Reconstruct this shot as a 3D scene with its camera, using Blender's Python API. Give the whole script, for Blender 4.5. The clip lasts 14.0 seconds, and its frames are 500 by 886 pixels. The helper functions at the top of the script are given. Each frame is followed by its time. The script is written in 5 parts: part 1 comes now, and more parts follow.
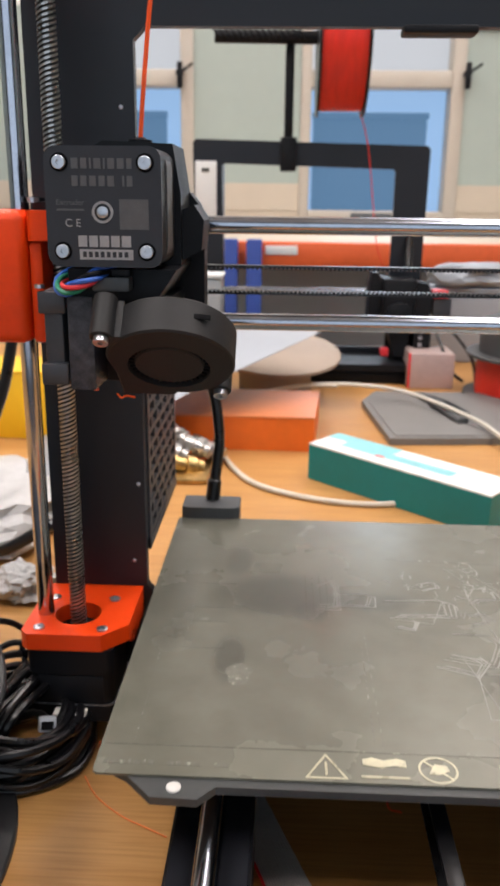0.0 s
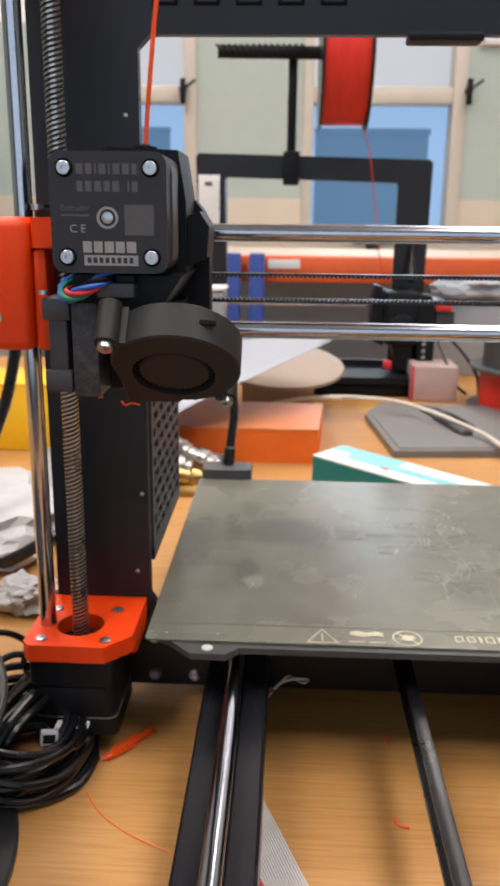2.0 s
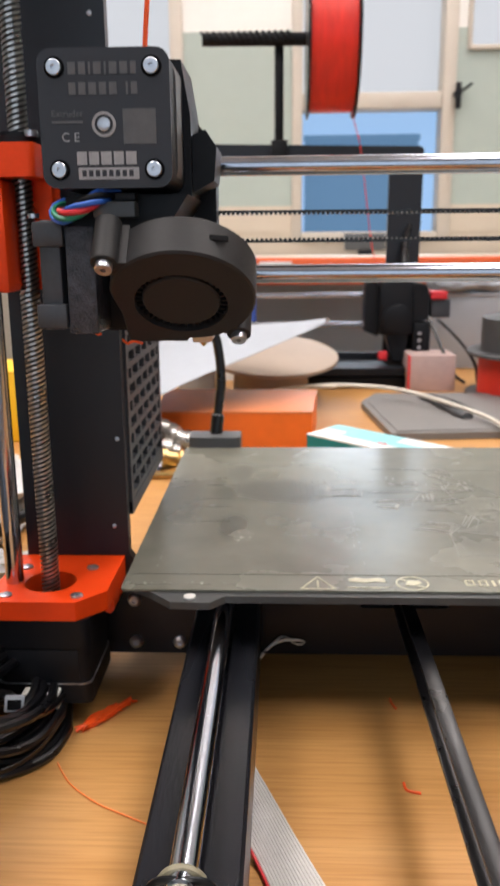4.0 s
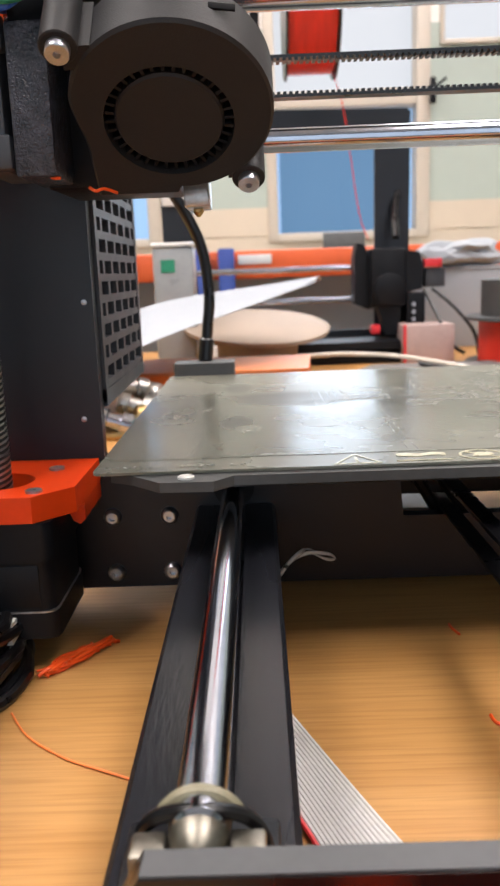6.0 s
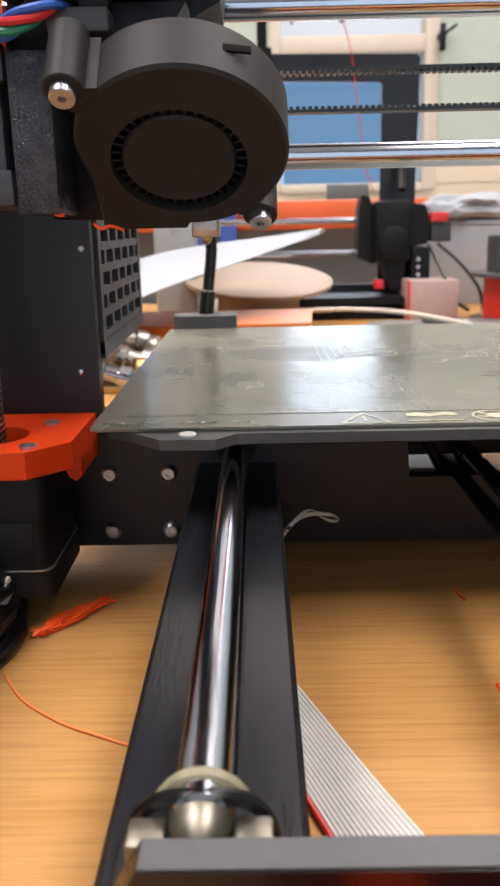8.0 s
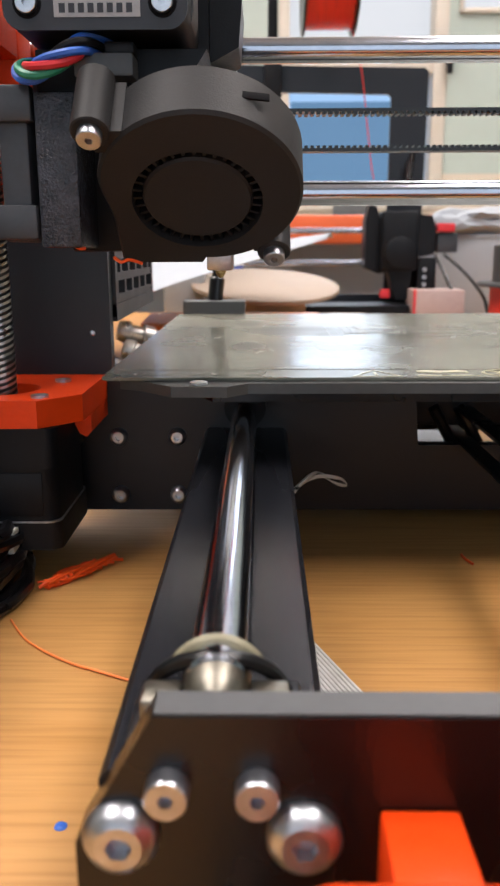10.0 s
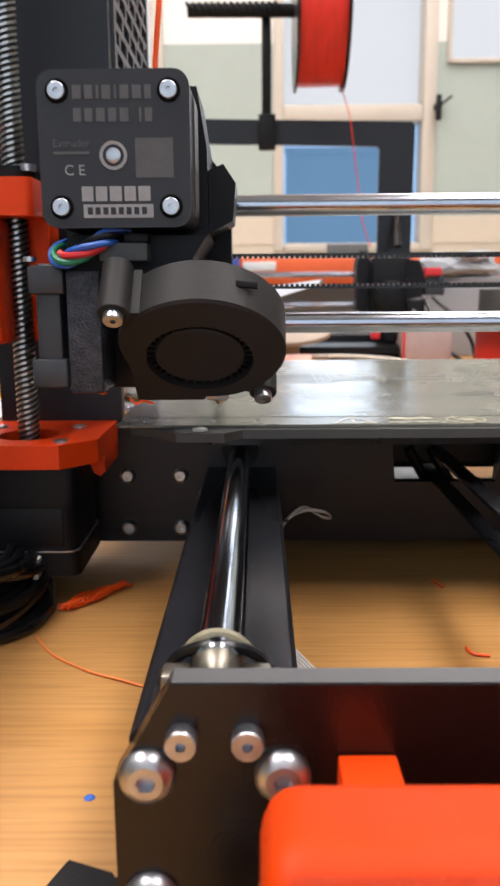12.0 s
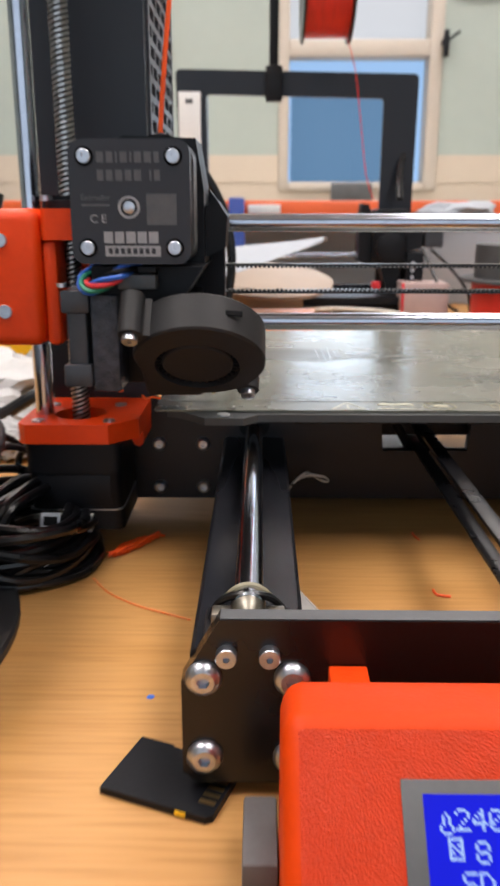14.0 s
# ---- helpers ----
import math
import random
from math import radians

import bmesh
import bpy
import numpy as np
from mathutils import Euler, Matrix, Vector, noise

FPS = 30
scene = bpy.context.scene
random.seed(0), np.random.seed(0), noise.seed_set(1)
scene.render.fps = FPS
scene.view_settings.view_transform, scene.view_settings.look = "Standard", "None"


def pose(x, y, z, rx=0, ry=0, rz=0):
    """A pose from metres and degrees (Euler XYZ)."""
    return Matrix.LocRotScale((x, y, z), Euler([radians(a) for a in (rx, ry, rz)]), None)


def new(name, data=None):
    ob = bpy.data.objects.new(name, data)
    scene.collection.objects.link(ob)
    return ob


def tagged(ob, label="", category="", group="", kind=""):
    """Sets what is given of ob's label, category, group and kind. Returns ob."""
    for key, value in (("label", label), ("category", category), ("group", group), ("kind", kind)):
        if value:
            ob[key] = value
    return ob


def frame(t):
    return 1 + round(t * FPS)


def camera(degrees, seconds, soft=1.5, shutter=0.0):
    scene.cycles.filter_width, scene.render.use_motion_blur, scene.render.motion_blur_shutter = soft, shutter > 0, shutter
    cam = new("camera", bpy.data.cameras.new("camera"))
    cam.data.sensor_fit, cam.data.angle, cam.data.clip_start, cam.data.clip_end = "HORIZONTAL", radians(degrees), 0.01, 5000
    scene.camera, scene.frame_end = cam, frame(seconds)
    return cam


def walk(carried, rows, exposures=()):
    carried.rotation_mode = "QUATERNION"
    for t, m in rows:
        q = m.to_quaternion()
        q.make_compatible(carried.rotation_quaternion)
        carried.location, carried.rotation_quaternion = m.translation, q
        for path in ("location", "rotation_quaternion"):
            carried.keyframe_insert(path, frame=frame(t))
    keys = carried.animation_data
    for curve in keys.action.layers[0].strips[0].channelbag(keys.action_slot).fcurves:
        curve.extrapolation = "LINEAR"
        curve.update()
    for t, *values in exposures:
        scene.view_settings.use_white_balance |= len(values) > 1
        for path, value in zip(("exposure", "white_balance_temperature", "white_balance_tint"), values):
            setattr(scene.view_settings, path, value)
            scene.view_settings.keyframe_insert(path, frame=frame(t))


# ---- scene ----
# Lengths in the builders are millimetres; K turns them into metres.
K = 0.001
cam = camera(34.23, 14.0, soft=2.3, shutter=0.5)
cam.data.dof.use_dof, cam.data.dof.focus_distance, cam.data.dof.aperture_fstop = True, 0.21, 52.0

# seconds, x, y, z in mm, yaw, pitch, roll
ROWS = [
    (0.0, 22.01, -395.18, 259.90, 2.56, -16.63, -0.67),
    (0.5, 17.41, -401.70, 263.63, 2.09, -16.71, -0.93),
    (1.0, 17.35, -399.05, 264.41, 2.46, -15.84, -0.91),
    (1.5, 16.06, -396.73, 261.74, 2.81, -15.51, -0.91),
    (2.0, 20.75, -392.56, 256.16, 2.71, -15.58, -0.62),
    (2.5, 27.30, -391.02, 254.94, 2.42, -15.78, -0.39),
    (3.0, 27.43, -386.52, 250.19, 2.56, -15.60, -0.50),
    (5.5, 15.06, -316.60, 132.53, 1.16, -11.71, 2.72),
    (6.0, 10.77, -298.70, 126.26, 0.39, -11.85, 2.15),
    (6.5, 9.32, -295.03, 125.87, 0.33, -12.52, 1.57),
    (7.0, 8.91, -292.76, 124.91, 0.46, -13.39, 1.44),
    (7.5, 8.78, -290.92, 124.89, 0.47, -14.20, 1.29),
    (8.0, 8.70, -288.38, 124.74, 0.42, -15.03, 1.20),
    (10.5, 5.68, -294.79, 100.78, 0.86, -13.25, 0.11),
    (11.0, 7.29, -294.34, 99.95, 0.83, -13.15, 0.55),
    (11.5, 10.29, -305.48, 109.78, 0.56, -12.24, 0.40),
    (12.0, 7.55, -329.80, 114.31, 0.58, -11.02, 0.43),
    (12.5, 4.05, -341.83, 94.46, 0.45, -10.16, 0.63),
    (13.0, 3.89, -344.55, 91.73, 0.42, -9.22, 0.56),
    (13.5, 5.98, -345.05, 100.97, 0.34, -10.45, 0.29),
    (14.0, 2.81, -388.97, 147.65, 0.74, -15.88, -0.03),
]
walk(cam, [(t, pose(x * K, y * K, z * K, 90 + p, r, w)) for t, x, y, z, w, p, r in ROWS],
     exposures=[(0.0, -0.2), (3.0, -0.18), (5.5, 0.2), (8.0, 0.22), (10.5, 0.16), (13.0, 0.14), (14.0, -0.02)])

# ---- light ----
world = bpy.data.worlds.new("sky")
scene.world = world
world.use_nodes = True
sky = world.node_tree.nodes.new("ShaderNodeTexSky")
sky.sky_type, sky.sun_disc = "NISHITA", False
sky.sun_elevation, sky.sun_rotation = radians(35), radians(200)
world.node_tree.links.new(sky.outputs[0], world.node_tree.nodes["Background"].inputs[0])
world.node_tree.nodes["Background"].inputs[1].default_value = 0.08


def area_lamp(name, m, w, h, power, colour):
    d = bpy.data.lights.new(name, "AREA")
    d.shape, d.size, d.size_y, d.energy, d.color = "RECTANGLE", w, h, power, colour
    ob = new(name, d)
    ob.matrix_world = m
    return ob


# fluorescent battens under the ceiling, and daylight in the two window openings
LAMPS = ((-0.8, -0.35, 31), (0.75, -0.35, 31), (-0.8, 1.35, 23), (0.75, 1.35, 23))
for lx, ly, power in LAMPS:
    area_lamp("ceiling_lamp", pose(lx, ly, 1.86), 0.6, 1.4, power, (1.0, 0.905, 0.88))
area_lamp("window_light", pose(0.285, 2.14, 0.62, 90, 0, 180), 0.36, 0.8, 3, (0.75, 0.87, 1.0))


# ---- materials ----
def material(name, base, rough=0.5, metal=0.0, var=0.15, scale=60.0, bump=0.0, bump_scale=400.0, stretch=(1, 1, 1),
             second=None, rough_var=0.1, spec=0.5, bands=0.0):
    """A surface with colour that varies at two scales, uneven gloss and fine relief. Scales are per metre."""
    m = bpy.data.materials.new(name)
    m.use_nodes = True
    nt = m.node_tree
    n, link = nt.nodes, nt.links.new
    b = n["Principled BSDF"]
    co = n.new("ShaderNodeTexCoord")
    mp = n.new("ShaderNodeMapping")
    mp.inputs["Scale"].default_value = stretch
    link(co.outputs["Object"], mp.inputs[0])
    big, small = n.new("ShaderNodeTexNoise"), n.new("ShaderNodeTexNoise")
    big.inputs["Scale"].default_value, small.inputs["Scale"].default_value = scale, scale * 9
    big.inputs["Detail"].default_value = small.inputs["Detail"].default_value = 4
    for t in (big, small):
        link(mp.outputs[0], t.inputs["Vector"])
    mix = n.new("ShaderNodeMath")
    mix.operation = "MULTIPLY_ADD"
    link(small.outputs["Fac"], mix.inputs[0])
    mix.inputs[1].default_value = 0.45
    link(big.outputs["Fac"], mix.inputs[2])
    ramp = n.new("ShaderNodeValToRGB")
    ramp.color_ramp.elements[0].position, ramp.color_ramp.elements[1].position = 0.45, 1.0
    lo = [c * (1 - var) for c in base]
    hi = list(second) if second else [min(1, c * (1 + var)) for c in base]
    ramp.color_ramp.elements[0].color, ramp.color_ramp.elements[1].color = (*lo, 1), (*hi, 1)
    link(mix.outputs[0], ramp.inputs[0])
    link(ramp.outputs[0], b.inputs["Base Color"])
    rr = n.new("ShaderNodeMapRange")
    rr.inputs["To Min"].default_value, rr.inputs["To Max"].default_value = max(0.02, rough - rough_var), min(1, rough + rough_var)
    link(big.outputs["Fac"], rr.inputs["Value"])
    link(rr.outputs[0], b.inputs["Roughness"])
    b.inputs["Metallic"].default_value = metal
    b.inputs["Specular IOR Level"].default_value = spec
    if bump or bands:
        tx = n.new("ShaderNodeTexNoise")
        tx.inputs["Scale"].default_value, tx.inputs["Detail"].default_value = bump_scale, 3
        link(mp.outputs[0], tx.inputs["Vector"])
        height = tx.outputs["Fac"]
        if bands:
            wv = n.new("ShaderNodeTexWave")
            wv.bands_direction = "Z"
            wv.inputs["Scale"].default_value, wv.inputs["Distortion"].default_value = bands, 0.4
            link(co.outputs["Object"], wv.inputs["Vector"])
            ad = n.new("ShaderNodeMath")
            ad.operation = "ADD"
            link(wv.outputs["Fac"], ad.inputs[0])
            link(height, ad.inputs[1])
            height = ad.outputs[0]
        bp = n.new("ShaderNodeBump")
        bp.inputs["Strength"].default_value, bp.inputs["Distance"].default_value = min(1.0, max(bump, 0.15)), 0.0005 * max(1.0, bump)
        link(height, bp.inputs["Height"])
        link(bp.outputs[0], b.inputs["Normal"])
    return m


def glowing(name, colour, strength):
    m = bpy.data.materials.new(name)
    m.use_nodes = True
    b = m.node_tree.nodes["Principled BSDF"]
    b.inputs["Base Color"].default_value = (*[c * 0.1 for c in colour], 1)
    b.inputs["Emission Color"].default_value = (*colour, 1)
    b.inputs["Emission Strength"].default_value = strength
    b.inputs["Specular IOR Level"].default_value = 0.15
    b.inputs["Roughness"].default_value = 0.6
    return m


POWDER = material("black_powder_coat", (0.0085, 0.0102, 0.0155), 0.34, spec=0.42, var=0.12, scale=25, bump=0.25, bump_scale=2500)
PLATE = material("anodised_plate", (0.008, 0.0065, 0.0065), 0.26, spec=0.45, var=0.2, scale=30, bump=0.1, bump_scale=1500)
EXTRUSION = material("black_anodised_aluminium", (0.018, 0.0195, 0.025), 0.28, metal=0.25, var=0.25, scale=18, stretch=(1, 0.15, 1), bump=0.06, bump_scale=900)
BLACK = material("black_plastic", (0.0060, 0.0068, 0.0092), 0.46, spec=0.22, var=0.2, scale=60, bump=0.12, bump_scale=1800)
FANBLACK = material("matt_fan_plastic", (0.0190, 0.0188, 0.0200), 0.55, spec=0.28, var=0.12, scale=50, bump=0.15, bump_scale=2200)
PRINTED = material("printed_black_petg", (0.038, 0.042, 0.056), 0.2, var=0.5, scale=260, bump=1.0, bump_scale=1300)
GREYPLASTIC = material("dark_grey_plastic", (0.075, 0.078, 0.082), 0.5, var=0.15, scale=60)
DARKGREY = material("worn_black_plastic", (0.042, 0.045, 0.053), 0.45, var=0.2, scale=90)
ORANGE = material("orange_petg", (0.86, 0.060, 0.004), 0.42, spec=0.3, var=0.08, scale=60, bump=0.25, bump_scale=1200, bands=900.0)
ORANGEROUGH = material("orange_petg_bed_side", (0.55, 0.034, 0.001), 0.33, spec=0.32, var=0.08, scale=200, bump=1.3, bump_scale=2200)
ORANGESMOOTH = material("orange_petg_panel", (0.60, 0.045, 0.001), 0.48, spec=0.16, var=0.08, scale=90, bump=0.15, bump_scale=900)
STEEL = material("ground_steel", (0.52, 0.55, 0.63), 0.15, metal=1.0, var=0.1, scale=40, rough_var=0.05)
SCREWSTEEL = material("oiled_screw_steel", (0.50, 0.49, 0.48), 0.30, metal=1.0, var=0.25, scale=90)
# dark colour that paints shade, with some oil, between the spindle's threads
GROOVEDARK = material("thread_groove_shade", (0.050, 0.048, 0.046), 0.4, var=0.3, scale=200)
BOLT = material("zinc_bolt", (0.54, 0.565, 0.615), 0.36, metal=1.0, var=0.2, scale=300)
DULLZINC = material("dull_greasy_zinc", (0.24, 0.225, 0.19), 0.4, metal=1.0, var=0.3, scale=150)
BRASS = material("brass", (0.55, 0.38, 0.16), 0.35, metal=1.0, var=0.3, scale=120)
HEATBED = material("heatbed_edge", (0.055, 0.058, 0.058), 0.45, var=0.2, scale=40)
INK = material("faded_print", (0.52, 0.49, 0.35), 0.3, metal=0.2, var=0.25, scale=260)
REELGREY = material("dark_reel_plastic", (0.014, 0.0145, 0.016), 0.45, var=0.12, scale=30)
LABELINK = material("silver_print", (0.30, 0.30, 0.31), 0.4, var=0.15, scale=300)
LABELGREY = material("grey_print", (0.085, 0.085, 0.09), 0.45, var=0.15, scale=300)
LABEL = material("black_label", (0.0160, 0.0175, 0.0245), 0.45, var=0.15, scale=90)
# near black that paints the shade of cuts, wells, slots and holes
SHADEBLACK = material("recess_shade_black", (0.004, 0.004, 0.005), 0.7, spec=0.08, var=0.1)
CABLE = material("black_cable", (0.0045, 0.0046, 0.0058), 0.3, var=0.2, scale=120)
RED = material("red_wire", (0.65, 0.03, 0.04), 0.4)
BLUE = material("blue_wire", (0.03, 0.13, 0.55), 0.4)
GREEN = material("green_wire", (0.02, 0.25, 0.14), 0.4)
WHITEWIRE = material("white_wire", (0.62, 0.61, 0.58), 0.45, var=0.1)
RIBBON = material("grey_ribbon", (0.55, 0.54, 0.53), 0.5, var=0.1, scale=80)
PTFE = material("ptfe_tube", (0.62, 0.58, 0.50), 0.4, var=0.08)
FILAMENT = material("orange_red_filament", (0.90, 0.10, 0.012), 0.4, var=0.1)
FILAMENTRED = material("red_filament", (0.68, 0.025, 0.012), 0.42, var=0.15, scale=30, bump=0.4, bump_scale=500, stretch=(6, 1, 1))
TEAL = material("teal_carton", (0.0, 0.21, 0.22), 0.5, var=0.1, scale=15, bump=0.05)
WHITECARD = material("white_card", (0.72, 0.74, 0.74), 0.55, var=0.06, scale=20)
PALETEAL = material("pale_teal_print", (0.22, 0.52, 0.56), 0.5, var=0.15, scale=20)
ORANGECARD = material("orange_carton", (0.80, 0.16, 0.015), 0.5, var=0.12, scale=12)
ORANGETOP = material("orange_carton_top", (0.62, 0.19, 0.06), 0.4, var=0.2, scale=14)
GREYPAD = material("grey_pad", (0.17, 0.165, 0.16), 0.55, var=0.12, scale=30)
YELLOW = material("yellow_card", (0.85, 0.50, 0.01), 0.5, var=0.06, scale=20)
WHITEBAG = material("white_plastic_film", (0.46, 0.46, 0.46), 0.35, var=0.15, scale=30, bump=0.6, bump_scale=70)
FOIL = material("crumpled_silver", (0.55, 0.54, 0.52), 0.3, metal=0.8, var=0.3, scale=90)
BEIGE = material("beige_card", (0.34, 0.27, 0.215), 0.6, var=0.08, scale=18)
PAPER = material("white_paper", (0.34, 0.37, 0.41), 0.65, var=0.05, scale=10)
PINKBOX = material("pinkish_carton", (0.44, 0.33, 0.31), 0.6, var=0.12, scale=16)
RACKORANGE = material("rack_orange", (0.72, 0.12, 0.03), 0.45, var=0.12, scale=9)
RACKBLUE = material("rack_blue", (0.03, 0.07, 0.32), 0.45, var=0.12, scale=12)
WALLGREEN = material("pale_green_paint", (0.36, 0.42, 0.385), 0.7, var=0.05, scale=3, bump=0.1, bump_scale=90)
# dark tone for the unseen south wall, to weaken bounce from the front
WALLDARK = material("unseen_wall_grey", (0.07, 0.07, 0.075), 0.7, var=0.05, scale=3, bump=0.1, bump_scale=90)
WALLBEIGE = material("beige_paint", (0.54, 0.47, 0.38), 0.7, var=0.05, scale=3, bump=0.1, bump_scale=90)
WALLWHITE = material("white_paint", (0.74, 0.73, 0.70), 0.7, var=0.04, scale=3, bump=0.1, bump_scale=90)
WOODFRAME = material("cream_painted_frame", (0.50, 0.455, 0.395), 0.55, var=0.05, scale=10)
FLOORMAT = material("grey_vinyl", (0.13, 0.125, 0.12), 0.5, var=0.15, scale=5)
GLOWBLUE = glowing("blue_daylight", (0.17, 0.34, 0.58), 0.62)
GLOWSKY = glowing("bright_sky", (0.40, 0.64, 1.0), 0.85)
GLOWWHITE = glowing("white_daylight", (0.84, 0.88, 0.95), 0.68)
GLOWSOUTH = glowing("south_daylight", (0.76, 0.87, 1.0), 1.0)
LCDBLUE = glowing("lcd_backlight", (0.0, 0.006, 0.80), 0.8)
LCDTEXT = glowing("lcd_pixels", (0.55, 0.80, 1.0), 0.9)
LAMPFACE = glowing("lamp_diffuser", (1.0, 0.96, 0.9), 2.0)


def sheet_material():
    """The coated steel sheet: olive grey, with smears, dull patches and scuffs of old prints."""
    m = material("pei_coated_sheet", (0.134, 0.132, 0.104), 0.26, metal=0.12, spec=0.42, var=0.2, scale=7, second=(0.205, 0.202, 0.162), rough_var=0.1)
    nt = m.node_tree
    n, link = nt.nodes, nt.links.new
    co = n.new("ShaderNodeTexCoord")
    nz = n.new("ShaderNodeTexNoise")
    nz.inputs["Scale"].default_value, nz.inputs["Detail"].default_value = 16, 7
    link(co.outputs["Object"], nz.inputs["Vector"])
    mr = n.new("ShaderNodeMapRange")
    mr.inputs["From Min"].default_value, mr.inputs["From Max"].default_value = 0.35, 0.7
    mr.inputs["To Min"].default_value, mr.inputs["To Max"].default_value = 0.19, 0.33
    link(nz.outputs["Fac"], mr.inputs["Value"])
    # soft stains left by former prints: middle and half widths in metres, strength
    b = n["Principled BSDF"]
    colour, gloss = b.inputs["Base Color"].links[0].from_socket, mr.outputs[0]
    for cx, cy, w, h, deep in ((0.0, 0.095, 0.010, 0.024, 0.6), (0.001, -0.006, 0.009, 0.025, 0.7), (0.023, 0.056, 0.040, 0.028, 0.8),
                               (0.038, 0.038, 0.012, 0.013, 0.5), (0.128, -0.02, 0.03, 0.03, 0.45), (-0.03, 0.04, 0.016, 0.06, 0.35), (0.067, 0.05, 0.03, 0.012, 0.5)):
        mp = n.new("ShaderNodeMapping")
        mp.vector_type = "TEXTURE"
        mp.inputs["Location"].default_value, mp.inputs["Scale"].default_value = (cx, cy, 0.0674), (w, h, 1)
        link(co.outputs["Object"], mp.inputs[0])
        gr = n.new("ShaderNodeTexGradient")
        gr.gradient_type = "SPHERICAL"
        link(mp.outputs[0], gr.inputs[0])
        sm = n.new("ShaderNodeMapRange")
        sm.interpolation_type = "SMOOTHSTEP"
        sm.inputs["From Max"].default_value, sm.inputs["To Max"].default_value = 0.55, deep
        link(gr.outputs["Fac"], sm.inputs["Value"])
        mx = n.new("ShaderNodeMix")
        mx.data_type, mx.blend_type = "RGBA", "MULTIPLY"
        link(sm.outputs[0], mx.inputs["Factor"])
        link(colour, mx.inputs[6])
        mx.inputs[7].default_value = (0.5, 0.5, 0.5, 1)
        colour = mx.outputs[2]
        ad = n.new("ShaderNodeMath")
        ad.operation = "MULTIPLY_ADD"
        link(sm.outputs[0], ad.inputs[0])
        ad.inputs[1].default_value = 0.10
        link(gloss, ad.inputs[2])
        gloss = ad.outputs[0]
    link(colour, b.inputs["Base Color"])
    link(gloss, b.inputs["Roughness"])
    return m


def wood_material():
    m = material("oak_veneer", (0.46, 0.222, 0.062), 0.48, var=0.05, scale=9, second=(0.54, 0.29, 0.10), stretch=(0.3, 6, 1), bump=0.1, bump_scale=60)
    nt = m.node_tree
    n, link = nt.nodes, nt.links.new
    b = n["Principled BSDF"]
    co = n.new("ShaderNodeTexCoord")
    mp = n.new("ShaderNodeMapping")
    mp.inputs["Scale"].default_value = (22, 620, 1)
    link(co.outputs["Object"], mp.inputs[0])
    nz = n.new("ShaderNodeTexNoise")
    nz.inputs["Scale"].default_value, nz.inputs["Detail"].default_value = 1.0, 5
    link(mp.outputs[0], nz.inputs["Vector"])
    rp = n.new("ShaderNodeValToRGB")
    rp.color_ramp.elements[0].position, rp.color_ramp.elements[1].position = 0.36, 0.56
    rp.color_ramp.elements[0].color, rp.color_ramp.elements[1].color = (0.74, 0.69, 0.62, 1), (1, 1, 1, 1)
    link(nz.outputs["Fac"], rp.inputs[0])
    mx = n.new("ShaderNodeMix")
    mx.data_type, mx.blend_type = "RGBA", "MULTIPLY"
    mx.inputs["Factor"].default_value = 0.6
    old = b.inputs["Base Color"].links[0].from_socket
    link(old, mx.inputs[6])
    link(rp.outputs[0], mx.inputs[7])
    link(mx.outputs[2], b.inputs["Base Color"])
    b.inputs["Specular IOR Level"].default_value = 0.35
    return m


SHEET, WOOD = sheet_material(), wood_material()


# ---- builders ----
def part(name, bm, mat, parent=None, label="", angle=35):
    """Links a bmesh, in millimetres, as one mesh object."""
    bmesh.ops.scale(bm, vec=(K, K, K), verts=bm.verts)
    bmesh.ops.recalc_face_normals(bm, faces=bm.faces)
    me = bpy.data.meshes.new(name)
    bm.to_mesh(me)
    bm.free()
    me.materials.append(mat)
    me.shade_smooth()
    me.set_sharp_from_angle(angle=radians(angle))
    ob = new(name, me)
    ob.parent = parent
    if label:
        tagged(ob, label)
    return ob


def thing(name, label, category, group="", kind=""):
    return tagged(new(name), label, category, group, kind)


def box(x0, y0, z0, x1, y1, z1, bevel=0.0, bm=None, seg=2):
    own = bmesh.new()
    bmesh.ops.create_cube(own, size=1)
    for v in own.verts:
        v.co = ((x0 + x1) / 2 + v.co.x * (x1 - x0), (y0 + y1) / 2 + v.co.y * (y1 - y0), (z0 + z1) / 2 + v.co.z * (z1 - z0))
    if bevel:
        bmesh.ops.bevel(own, geom=own.edges[:], offset=bevel, segments=seg, profile=0.5, affect="EDGES")
    return joined(bm, own)


def joined(bm, own, m=None):
    if m is not None:
        own.transform(m)
    if bm is None:
        return own
    me = bpy.data.meshes.new("tmp")
    own.to_mesh(me)
    own.free()
    bm.from_mesh(me)
    bpy.data.meshes.remove(me)
    return bm


def frame_of(d):
    d = Vector(d).normalized()
    side = d.cross(Vector((0, 0, 1)))
    side = side.normalized() if side.length > 1e-4 else Vector((1, 0, 0))
    return side, d.cross(side).normalized()


def rings(loops, caps=True, bm=None, closed=False):
    """Skin through loops of points of equal count."""
    bm = bm or bmesh.new()
    vs = [[bm.verts.new(p) for p in lp] for lp in loops]
    n = len(vs[0])
    pairs = list(zip(vs, vs[1:])) + ([(vs[-1], vs[0])] if closed else [])
    for a, b in pairs:
        for i in range(n):
            bm.faces.new((a[i], a[(i + 1) % n], b[(i + 1) % n], b[i]))
    if caps and not closed:
        bm.faces.new(vs[0][::-1])
        bm.faces.new(vs[-1])
    return bm


